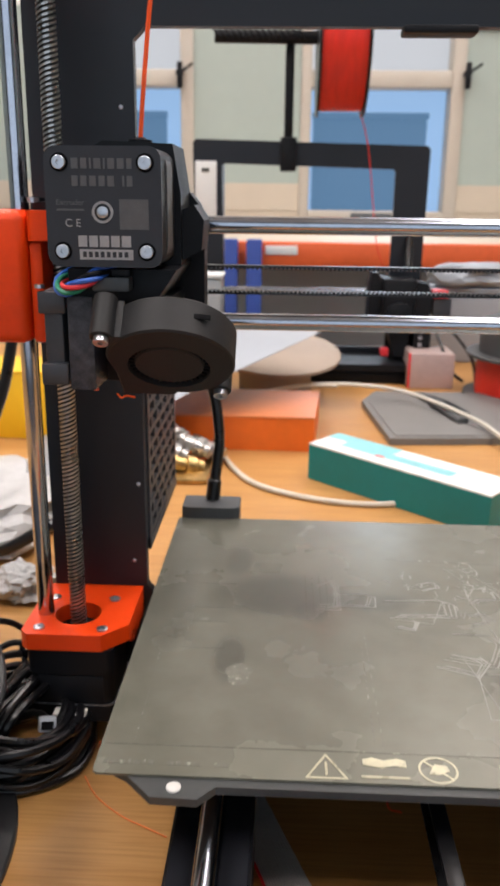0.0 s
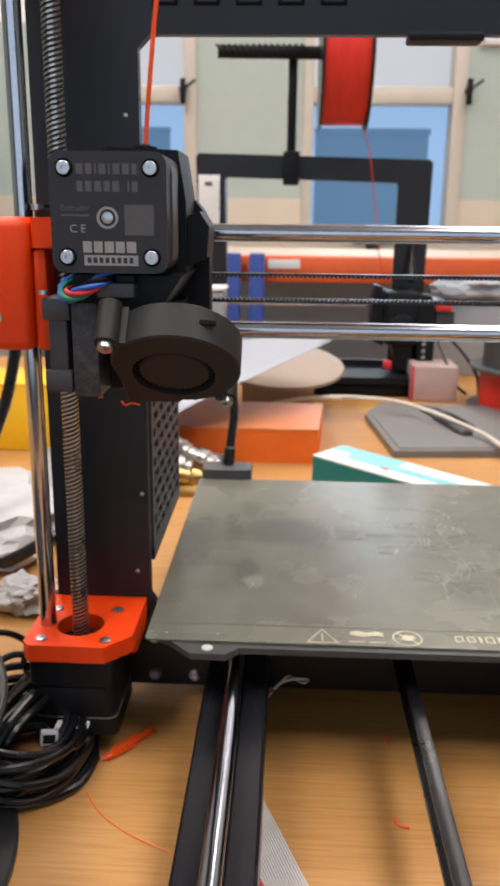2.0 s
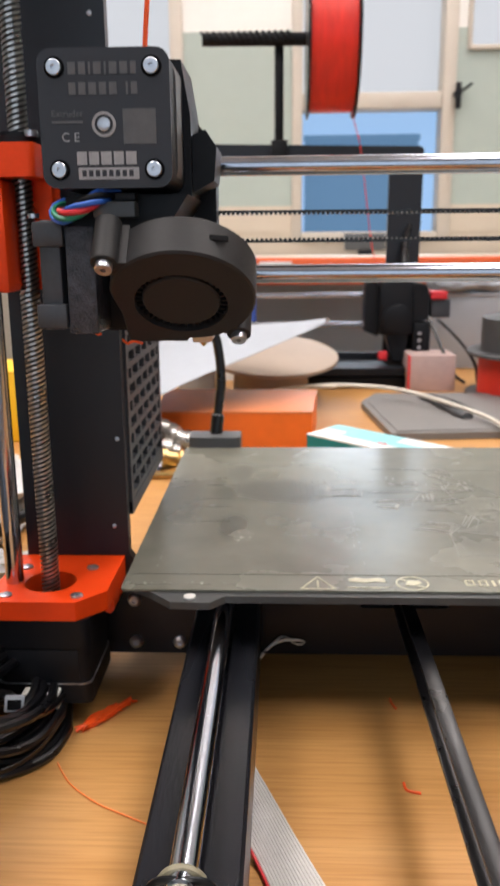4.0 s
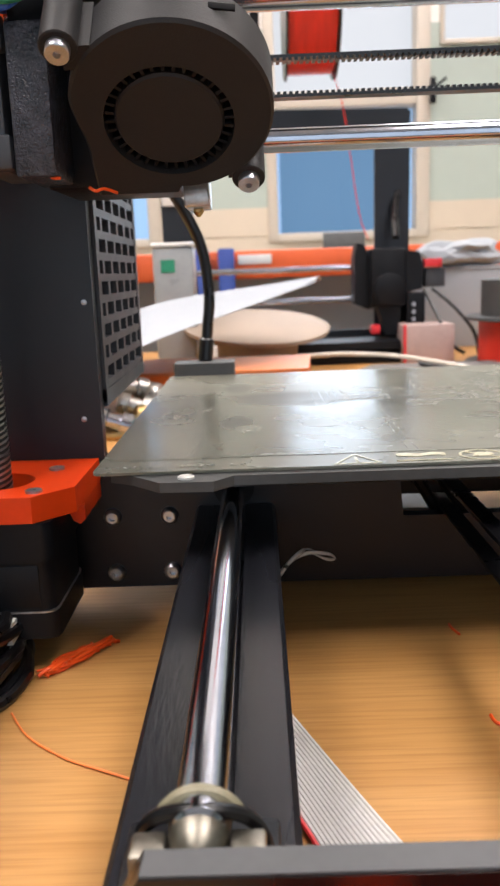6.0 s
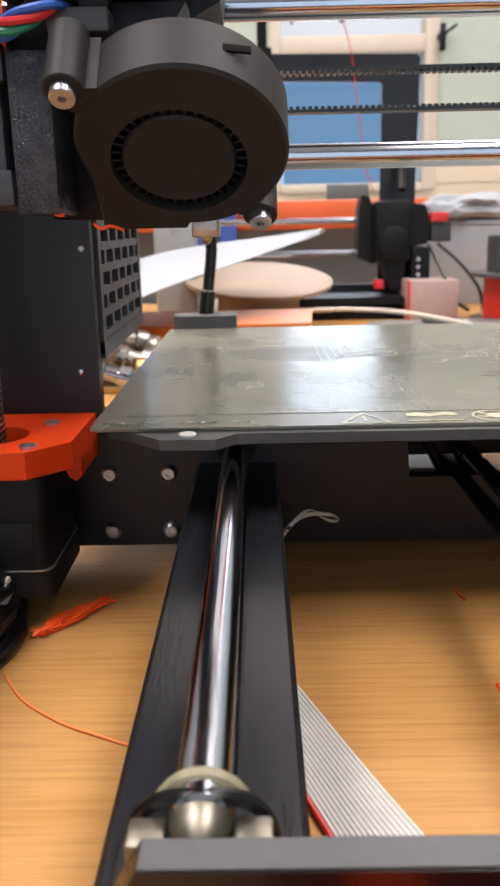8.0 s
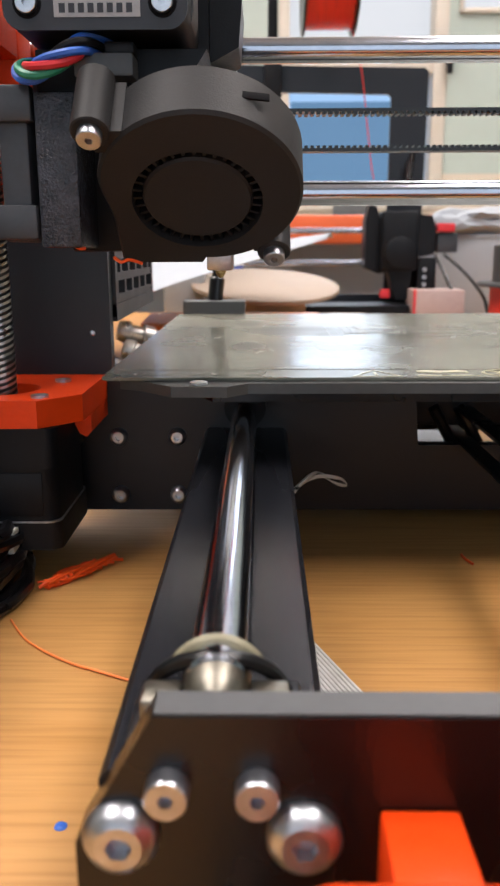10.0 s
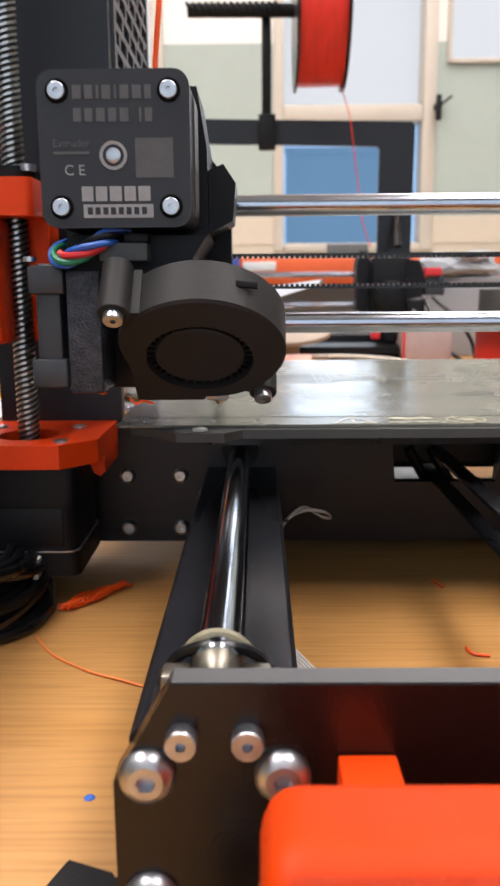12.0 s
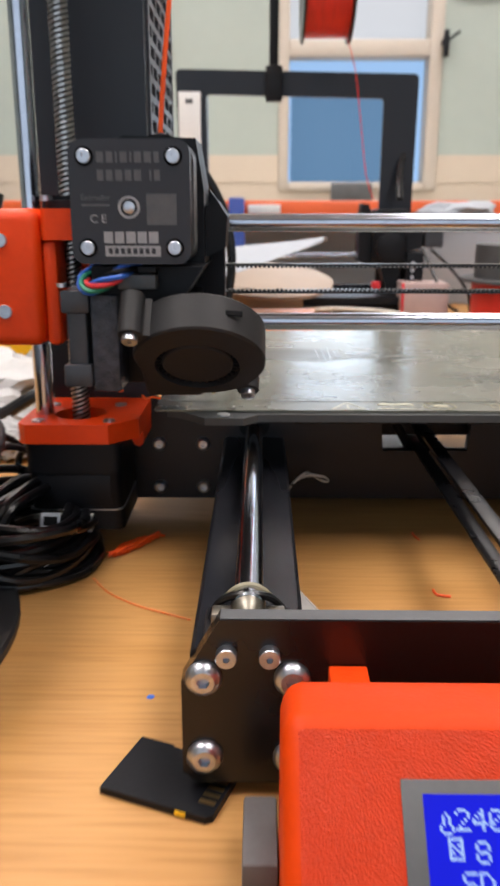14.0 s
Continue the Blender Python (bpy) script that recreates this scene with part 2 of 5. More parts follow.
def lathe(origin, axis, profile, seg=24, bm=None):
    """Profile of (distance along the axis, radius)."""
    o, a = Vector(origin), Vector(axis).normalized()
    s, u = frame_of(a)
    loops = [[o + a * h + (s * math.cos(2 * math.pi * i / seg) + u * math.sin(2 * math.pi * i / seg)) * max(r, 0.01) for i in range(seg)] for h, r in profile]
    return rings(loops, bm=bm)


def rod(p0, p1, r, seg=16, bm=None, edge=0.0):
    d = (Vector(p1) - Vector(p0)).length
    prof = [(0, r), (d, r)] if not edge else [(0, r - edge), (edge, r), (d - edge, r), (d, r - edge)]
    return lathe(p0, Vector(p1) - Vector(p0), prof, seg, bm)


def smooth_path(pts, steps=8):
    pts = [Vector(p) for p in pts]
    out = []
    for i in range(len(pts) - 1):
        p0, p1, p2, p3 = pts[max(i - 1, 0)], pts[i], pts[i + 1], pts[min(i + 2, len(pts) - 1)]
        for k in range(steps):
            t = k / steps
            out.append(0.5 * ((2 * p1) + (p2 - p0) * t + (2 * p0 - 5 * p1 + 4 * p2 - p3) * t * t + (3 * p1 - p0 - 3 * p2 + p3) * t ** 3))
    return out + [pts[-1]]


def sweep(pts, r, seg=10, bm=None, steps=8, closed=False, flat=1.0):
    """A round (or flattened) cord along a smooth path."""
    path = smooth_path(list(pts) + ([pts[0]] if closed else []), steps)
    if closed:
        path = path[:-1]
    loops, up = [], None
    for i, p in enumerate(path):
        a, b = path[i - 1] if (i or closed) else path[0], path[(i + 1) % len(path)] if closed else path[min(i + 1, len(path) - 1)]
        d = (b - a).normalized()
        if up is None:
            up = frame_of(d)[1]
        side = d.cross(up).normalized()
        up = side.cross(d).normalized()
        rr = r[min(i, len(r) - 1)] if isinstance(r, list) else r
        loops.append([p + side * math.cos(2 * math.pi * k / seg) * rr + up * math.sin(2 * math.pi * k / seg) * rr * flat for k in range(seg)])
    return rings(loops, bm=bm, closed=closed)


def prism(outline, axis, a, b, bm=None, bevel=0.0):
    """An outline of 2D points pushed from a to b along an axis; the points lie in the other two axes, in order."""
    def at(p, h):
        return {"x": (h, p[0], p[1]), "y": (p[0], h, p[1]), "z": (p[0], p[1], h)}[axis]
    own = rings([[at(p, a) for p in outline], [at(p, b) for p in outline]])
    if bevel:
        bmesh.ops.bevel(own, geom=[e for e in own.edges if len(e.link_faces) == 2 and e.calc_face_angle(0) > 0.4], offset=bevel, segments=2, profile=0.5, affect="EDGES")
    return joined(bm, own)


def round_rect(x0, z0, x1, z1, r, n=5):
    pts = []
    for cx, cz, a in ((x1 - r, z0 + r, -90), (x1 - r, z1 - r, 0), (x0 + r, z1 - r, 90), (x0 + r, z0 + r, 180)):
        for i in range(n + 1):
            t = radians(a + 90 * i / n)
            pts.append((cx + r * math.cos(t), cz + r * math.sin(t)))
    return pts


def with_hole(outer, inner, axis, a, b, bm=None):
    """A plate between an outer and an inner outline of equal count."""
    def at(p, h):
        return {"x": (h, p[0], p[1]), "y": (p[0], h, p[1]), "z": (p[0], p[1], h)}[axis]
    return rings([[at(p, a) for p in outer], [at(p, b) for p in outer], [at(p, b) for p in inner], [at(p, a) for p in inner]], closed=True, bm=bm)


def circle(cx, cy, r, n=24, start=0.0):
    return [(cx + r * math.cos(start + 2 * math.pi * i / n), cy + r * math.sin(start + 2 * math.pi * i / n)) for i in range(n)]


def socket_bolt(name, pos, r, h, parent, axis=(0, -1, 0), dome=True, label=""):
    """A button-head bolt with a hexagon socket; pos is the middle of its seat."""
    a = Vector(axis)
    s, u = frame_of(a)
    o = Vector(pos)
    prof = [(0, r), (h * 0.35, r), (h * 0.75, r * 0.86), (h, r * 0.62)] if dome else [(0, r), (h * 0.9, r), (h, r * 0.93)]
    n = 24
    loops = [[o + a * hh + (s * math.cos(2 * math.pi * i / n) + u * math.sin(2 * math.pi * i / n)) * rr for i in range(n)] for hh, rr in prof]
    hexr = r * 0.36
    def hexpt(i, scale):
        t = 2 * math.pi * i / n
        k = math.cos(math.pi / 6) / math.cos((t % (math.pi / 3)) - math.pi / 6)
        return hexr * k * scale * (s * math.cos(t) + u * math.sin(t))
    loops.append([o + a * h + hexpt(i, 1) for i in range(n)])
    loops.append([o + a * (h * 0.35) + hexpt(i, 0.97) for i in range(n)])
    return part(name, rings(loops), BOLT, parent, label, angle=30)


def text_part(name, words, size, mat, parent, m, depth=0.05, label=""):
    """Words in the built-in font as a mesh, in millimetres, lying in the xy plane of the pose m."""
    cu = bpy.data.curves.new("words", "FONT")
    cu.body, cu.size, cu.extrude = words, size, depth
    tmp = bpy.data.objects.new("words", cu)
    me = bpy.data.meshes.new_from_object(tmp)
    bm = bmesh.new()
    bm.from_mesh(me)
    bpy.data.objects.remove(tmp)
    bpy.data.meshes.remove(me)
    bm.transform(m)
    return part(name, bm, mat, parent, label)


def bars(row, z0, z1, y0, y1, bm=None):
    """Upright bars, (x0, x1) each."""
    for x0, x1 in row:
        bm = box(x0, y0, z0, x1, y1, z1, bm=bm)
    return bm


# ---- room ----
tagged(part("floor", box(-3000, -2600, -790, 3000, 2400, -750), FLOORMAT), "grey vinyl floor of the workshop", "floor", kind="structure")
tagged(part("ceiling", box(-3000, -2600, 1950, 3000, 2400, 2000), WALLWHITE), "white painted ceiling", "ceiling", kind="structure")
# side walls are plain; the unseen south one is darkened to cut bounced light
for nm, b in (("wall_west", (-3060, -2600, -790, -3000, 2400, 2000)), ("wall_east", (3000, -2600, -790, 3060, 2400, 2000)), ("wall_south", (-3060, -2660, -790, 3060, -2600, 2000))):
    tagged(part(nm, box(*b), WALLDARK if nm == "wall_south" else WALLGREEN), "unseen wall behind the camera, darkened to cut bounced light" if nm == "wall_south" else "plain pale green painted workshop wall", "wall", kind="structure")
# north wall: beige dado, pale green above, two window openings
WINS = ((-560, -290), (75, 492))
WZ0, WZ1 = 232, 1100
bm = box(-3060, 2160, -790, 3060, 2230, 232)
tagged(part("wall_north", bm, WALLBEIGE), "beige painted lower wall below the windows", "wall", kind="structure")
bm = None
bmb = None
bmw = box(-3060, 2160, WZ1, 3060, 2230, 2000)
xs = [-3060, -560, -290, 75, 492, 3060]
for i in (0, 2, 4):
    bm = box(xs[i], 2160, 310, xs[i + 1], 2230, 790, bm=bm)
    bmw = box(xs[i], 2160, 790, xs[i + 1], 2230, WZ1, bm=bmw)
    bmb = box(xs[i], 2157, 232, xs[i + 1], 2230, 310, bm=bmb)
tagged(part("wall_north", bmw, WALLWHITE), "white painted wall above the green", "wall", kind="structure")
tagged(part("wall_north", bm, WALLGREEN), "pale green painted upper wall round the windows", "wall", kind="structure")
tagged(part("wall_north", bmb, WALLBEIGE), "beige painted band of wall under the green", "wall", kind="structure")


def window(name, x0, x1):
    w = thing(name, "cream framed window with bluish daylight behind it", "window", kind="structure")
    for b in ((x0 - 22, 2150, WZ0 - 20, x0 + 8, 2235, WZ1), (x1 - 8, 2150, WZ0 - 20, x1 + 30, 2235, WZ1)):
        part("window_frame", box(*b, bevel=4), WOODFRAME, w)
    part("window_frame", box(x0 + 8.3, 2152, 577, x1 - 8.3, 2235, 622, bevel=4), WOODFRAME, w)
    part("window_sill", box(x0 + 8.3, 2145, WZ0 - 22, x1 - 8.3, 2235, WZ0 + 2, bevel=4), WOODFRAME, w)
    part("blue_blind", box(x0 + 18, 2225, WZ0 + 2, x1 - 60, 2234, 515), GLOWBLUE, w, "blue blind lit from behind")
    part("blind_rail", box(x0 + 14, 2214, 497, x1 - 56, 2224, 515, bevel=3), GLOWBLUE, w)
    part("blind_fold", box(x0 + 70, 2219, WZ0 + 2, x0 + 82, 2224, 496), GLOWBLUE, w)
    part("blind_fold", box((x0 + x1) / 2 - 8, 2219, WZ0 + 2, (x0 + x1) / 2 + 6, 2224, 496), GLOWBLUE, w)
    part("daylight", box(x0 + 4, 2240, WZ0, x1 - 4, 2246, 579), GLOWSKY, w)
    part("daylight", box(x0 + 4, 2240, 620, x1 - 4, 2246, WZ1), GLOWWHITE, w)


hi = thing("window_3", "bright frosted high window strip in the wall", "window", kind="structure")
part("pane", box(560, 2150, 742, 1500, 2156, 1090), GLOWWHITE, hi)
for b in ((548, 2146, 730, 560, 2159.5, 1100), (1500, 2146, 730, 1512, 2159.5, 1100), (560, 2146, 730, 1500, 2159.5, 742), (560, 2146, 1090, 1500, 2159.5, 1100)):
    part("window_frame", box(*b, bevel=2), WOODFRAME, hi)
back = thing("window_4", "wide daylight window in the wall behind the camera", "window", kind="structure")
for x0, x1 in ((-1900, -660), (-620, 620), (660, 1900)):
    part("pane", box(x0, -2598, -260, x1, -2592, 1600), GLOWSOUTH, back)
for b in ((-1940, -2599, -300, -1900, -2575, 1640), (-660, -2599, -260, -620, -2575, 1600), (620, -2599, -260, 660, -2575, 1600), (1900, -2599, -300, 1940, -2575, 1640), (-1900, -2599, -300, 1900, -2575, -260), (-1900, -2599, 1600, 1900, -2575, 1640)):
    part("window_frame", box(*b, bevel=3), WOODFRAME, back)
window("window_1", *WINS[0])
window("window_2", *WINS[1])
for lx, ly, power in LAMPS:
    lamp = thing("ceiling_light", "white fluorescent panel light under the ceiling", "lamp", "ceiling lights")
    part("housing", box(lx * 1000 - 330, ly * 1000 - 720, 1905, lx * 1000 + 330, ly * 1000 + 720, 1950, bevel=6), WALLWHITE, lamp)
    part("diffuser", box(lx * 1000 - 310, ly * 1000 - 705, 1880, lx * 1000 + 310, ly * 1000 + 705, 1904, bevel=6), LAMPFACE, lamp)


def window_latch(x, z):
    c = thing("wall_bracket", "small black bracket fixed to the wall", "bracket", "wall brackets")
    part("base", lathe((x, 2160, z), (0, -1, 0), [(0, 16), (6, 16), (10, 9), (26, 8), (30, 12), (44, 10)], 14), BLACK, c)
    part("lever", box(x - 7, 2118, z - 40, x + 9, 2130, z + 30, bevel=3), BLACK, c)
    part("pin", rod((x + 10, 2124, z + 6), (x + 38, 2124, z + 26), 4, 10), BLACK, c)


window_latch(522, 610)
window_latch(-297, 608)

# ---- table and far bench ----
table = thing("table", "long oak veneer worktable with straight grain", "table")
part("tabletop", box(-1400, -520, -28, 1400, 1090, 0, bevel=2), WOOD, table)
for x, y in ((-1300, -440), (1300, -440), (-1300, 1000), (1300, 1000)):
    part("leg", box(x - 25, y - 25, -750, x + 25, y + 25, -29, bevel=3), GREYPLASTIC, table)
bench = thing("storage_rack", "orange and blue steel storage rack along the wall", "rack")
part("beam", box(-760, 1480, 113, 1200, 1520, 172, bevel=4), RACKORANGE, bench)
part("beam", box(-760, 1480, -400, 1200, 1520, -340, bevel=4), RACKORANGE, bench)
part("shelf", box(-760, 1522, 150, 1200, 2140, 168, bevel=2), WALLBEIGE, bench)
for x in (-121, -67, -760, 1160):
    part("upright", box(x, 1440, -750, x + 34, 1478, 178, bevel=3), RACKBLUE, bench)
part("beam_label", box(-26, 1477, 144, 46, 1479.5, 164, bevel=0.4), WHITECARD, bench, "white paper label on the beam")
part("backboard", box(-760, 1960, -750, 1200, 1980, 110, bevel=2), WALLWHITE, bench)
scr = thing("monitor", "small dark screen standing on the rack shelf", "monitor")
part("screen", box(206, 2080, 180, 326, 2094, 229, bevel=3), GREYPLASTIC, scr)
part("foot", box(246, 2065, 168.5, 286, 2110, 179.5, bevel=2), BLACK, scr)

# ---- the printer ----
printer = thing("desktop_printer", "black and orange desktop filament printer on the table", "printer")

# frame plate with its window
outer = [(-98.5, 8), (40, 8), (60, 8), (110, 8), (130, 8), (268.5, 8), (268.5, 200), (268.5, 360), (262, 378), (-92, 378), (-98.5, 372), (-98.5, 200)]
inner = [(-46, 57), (62, 57), (64, 33.2), (106, 33.2), (108, 57), (216, 57), (218.7, 200), (218.7, 328), (213, 333.5), (-43, 333.5), (-48.7, 328), (-48.7, 61)]
part("frame", with_hole(outer, inner, "y", 0, 6), POWDER, printer, "black powder-coated frame plate")
# maker's name on the top bar, as plain shapes; its cut is painted dark
bm = None
for x in (-42, -23.5, -5, 13.5, 32):
    bm = bars([(x, x + 1.5), (x + 10, x + 11.5)], 345, 358, -0.15, 0.2, bm)
    bm = bars([(x + 1.5, x + 10)], 356.5, 358, -0.15, 0.2, bm)
    bm = bars([(x + 1.5, x + 10)], 345, 346.5, -0.15, 0.2, bm)
tagged(part("nameplate", bm, SHADEBLACK, printer, "maker's name as dark marks for the shade of its cut"), kind="stuff")
part("cable_clip", box(70, -9, 329.5, 102, 4, 333, bevel=1), BLACK, printer)
for x in (-47.2, -25.4):
    for z in (14.2, 36.6):
        socket_bolt("frame_bolt", (x, 0, z), 3.3, 2.6, printer)
for x, z in ((-55.3, 74.9), (-88, 78), (-88, 112), (-52, 118), (-91, 240), (-91, 262), (-55, 300)):
    part("rivet", lathe((x, 0, z), (0, -1, 0), [(0, 1.1), (0.4, 1.0), (0.6, 0.5)], 10), BOLT, printer)

# power supply behind the frame, with its perforated side
psu = part("power_supply", box(-96, 8, 83, -53, 110, 262, bevel=1.5), BLACK, printer, "black power supply with a perforated side")
bm = None
g0, g1, hz = 12, 104, 85
cols, rows_n = 5, 22
cw, rh = (g1 - g0) / cols, 8.0
for j in range(rows_n):
    z = hz + j * rh
    bm = box(-52.8, g0, z, -47.6, g1, z + 3.0, bm=bm)
    for i in range(cols + 1):
        y = g0 + (i + (0.5 if j % 2 else 0)) * cw
        if y < g1:
            bm = box(-52.8, y - 2.2, z + 3.0, -47.6, min(y + 2.2, g1), z + rh, bm=bm)
bm = box(-52.8, 7, 80, -47.4, 11.5, 262, bm=bm)
bm = box(-52.8, 104.5, 82, -47.4, 110, 262, bm=bm)
bm = prism([(7, 78.5), (110, 79.5), (110, 84.8), (7, 84.8)], "x", -53, -47.3, bm=bm)
part("grille", bm, DARKGREY, psu, "perforated steel grille")


# rails: slotted extrusions with the ground rods above them
def extrusion(x):
    o = [(-15, 10), (15, 10), (15, 38.6), (13.8, 40), (4.1, 40), (4.1, 36), (8, 35), (8, 31), (-8, 31), (-8, 35), (-4.1, 36), (-4.1, 40), (-13.8, 40), (-15, 38.6)]
    return prism([(x + a, b) for a, b in o], "y", -203.4, -0.4)


for x in (0, 170):
    part("rail", extrusion(x), EXTRUSION, printer, "black anodised slotted rail")
    part("smooth_rod", rod((x, -199, 49.7), (x, 116, 49.7), 4, 20, edge=0.6), STEEL, printer, "polished steel rod")
    part("rail", prism([(x - 15, 10), (x + 15, 10), (x + 15, 40), (x - 15, 40)], "y", 6.4, 112, bevel=0.8), EXTRUSION, printer)
    # rod holder: bracket, end nut and tie
    h = part("rod_holder", box(x - 11.5, -203.2, 40.2, x + 11.5, -188, 44.2, bevel=0.8), BLACK, printer)
    for sx in (-9.5, 4.5):
        part("nut", box(x + sx, -202.9, 44.4, x + sx + 5, -197.4, 49.5, bevel=0.6), DULLZINC, h)
    part("rod_cap", lathe((x, -203, 48.6), (0, 1, 0), [(0, 2.0), (1.5, 3.6), (4, 4.4), (8, 4.6)], 16), DULLZINC, h)
    arc = [(x + 9.8 * math.cos(a), -196.5 + 1.2 * math.sin(3 * a), 43.0 + 9.6 * math.sin(a)) for a in [radians(8 + 164 * i / 12) for i in range(13)]]
    part("cable_tie", sweep(arc, 1.1, 8, steps=3), CABLE, h, "black cable tie")
    arc = [(x + 6.6 * math.cos(a), -194.4, 45.6 + 7.6 * math.sin(a)) for a in [radians(35 + 110 * i / 8) for i in range(9)]]
    part("collar", sweep(arc, 1.25, 8, steps=3), material("greasy_collar", (0.22, 0.20, 0.13), 0.45, var=0.3, scale=200) if x == 0 else BLACK, h)

# drive belt along the middle
part("bed_belt", box(79.6, -200, 44.5, 85.6, 108, 46.2, bevel=0.3), CABLE, printer)
part("bed_belt", box(79.6, -200, 33.0, 85.6, 108, 34.6, bevel=0.3), CABLE, printer)

# added dark block that closes the upper part of the frame's notch
part("notch_blocker", box(52, 9, 38.6, 118, 50, 57, bevel=2), BLACK, printer)
part("motor_lead", rod((70.6, 7.6, 46), (80.5, 12, 29), 2.2, 10), CABLE, printer)
part("motor_lead", rod((80.2, 7.6, 46), (90.5, 12, 29), 2.2, 10), CABLE, printer)
# front plate
fpo = [(-13, 4.5), (183, 4.5), (186.2, 7.5), (186.8, 34.2), (177, 51.3), (-7, 51.3), (-16.8, 34.2), (-16.8, 7.5)]
# lighter grey strip along the plate's top edge
part("plate_edge", box(-6.8, -209.1, 51.35, 176.8, -204.1, 51.6), GREYPLASTIC, printer, "lighter grey top edge")
part("front_plate", prism(fpo, "y", -209.5, -203.7, bevel=0.4), PLATE, printer, "glossy black front plate")
for x in (0, 170):
    for sx in (-11.1, 11.1):
        for z in (12.7, 35.5):
            socket_bolt("plate_bolt", (x + sx, -209.5, z), 4.65, 2.8, printer, label="large domed zinc bolt")
    for sx in (-5.3, 5.4):
        socket_bolt("rod_screw", (x + sx, -209.5, 42.1), 2.65, 3.0, printer, dome=False, label="small zinc socket screw")
part("scratch", rod((8.2, -209.6, 38.4), (6.9, -209.6, 36.8), 0.14, 6), BOLT, printer)
part("rear_plate", prism([(-16, 14), (186, 14), (186, 44), (-16, 44)], "y", 112.4, 118, bevel=0.4), PLATE, printer)
for x in (-10, 180):
    for y in (-190, 120):
        part("rubber_foot", lathe((x, y, 0), (0, 0, 1), [(0, 8), (8, 9), (9.8, 9)], 20), BLACK, printer)

# z drives
def thread(foot, r1, r0, length, pitch=2.0, starts=4, seg=16):
    """A spindle with a steep thread of several starts; foot is the middle of its lower end."""
    lead, steps = pitch * starts, 4
    n, jump = int(length / pitch) * steps, starts * steps
    radii = (r0, r1, r1, r0)
    pts = [(foot[0] + radii[i % steps] * math.cos(2 * math.pi * k / seg), foot[1] + radii[i % steps] * math.sin(2 * math.pi * k / seg),
            foot[2] + (i // steps + (0.05, 0.2, 0.65, 0.8)[i % steps]) * pitch + lead * k / seg) for i in range(n) for k in range(seg)]
    faces, kinds = [], []
    for i in range(n - 1):
        for k in range(seg):
            up = 0 if k < seg - 1 else jump
            if i + 1 + up < n:
                a, b = i * seg + k, (i + up) * seg + (k + 1) % seg
                faces.append((a, b, b + seg, a + seg))
                kinds.append(i % steps)
    me = bpy.data.meshes.new("tmp")
    me.from_pydata(pts, [], faces)
    bm = bmesh.new()
    bm.from_mesh(me)
    bpy.data.meshes.remove(me)
    bm.faces.ensure_lookup_table()
    # only the crests stay bare steel; the rest carries the painted groove shade
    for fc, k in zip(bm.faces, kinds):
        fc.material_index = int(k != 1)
    return bm


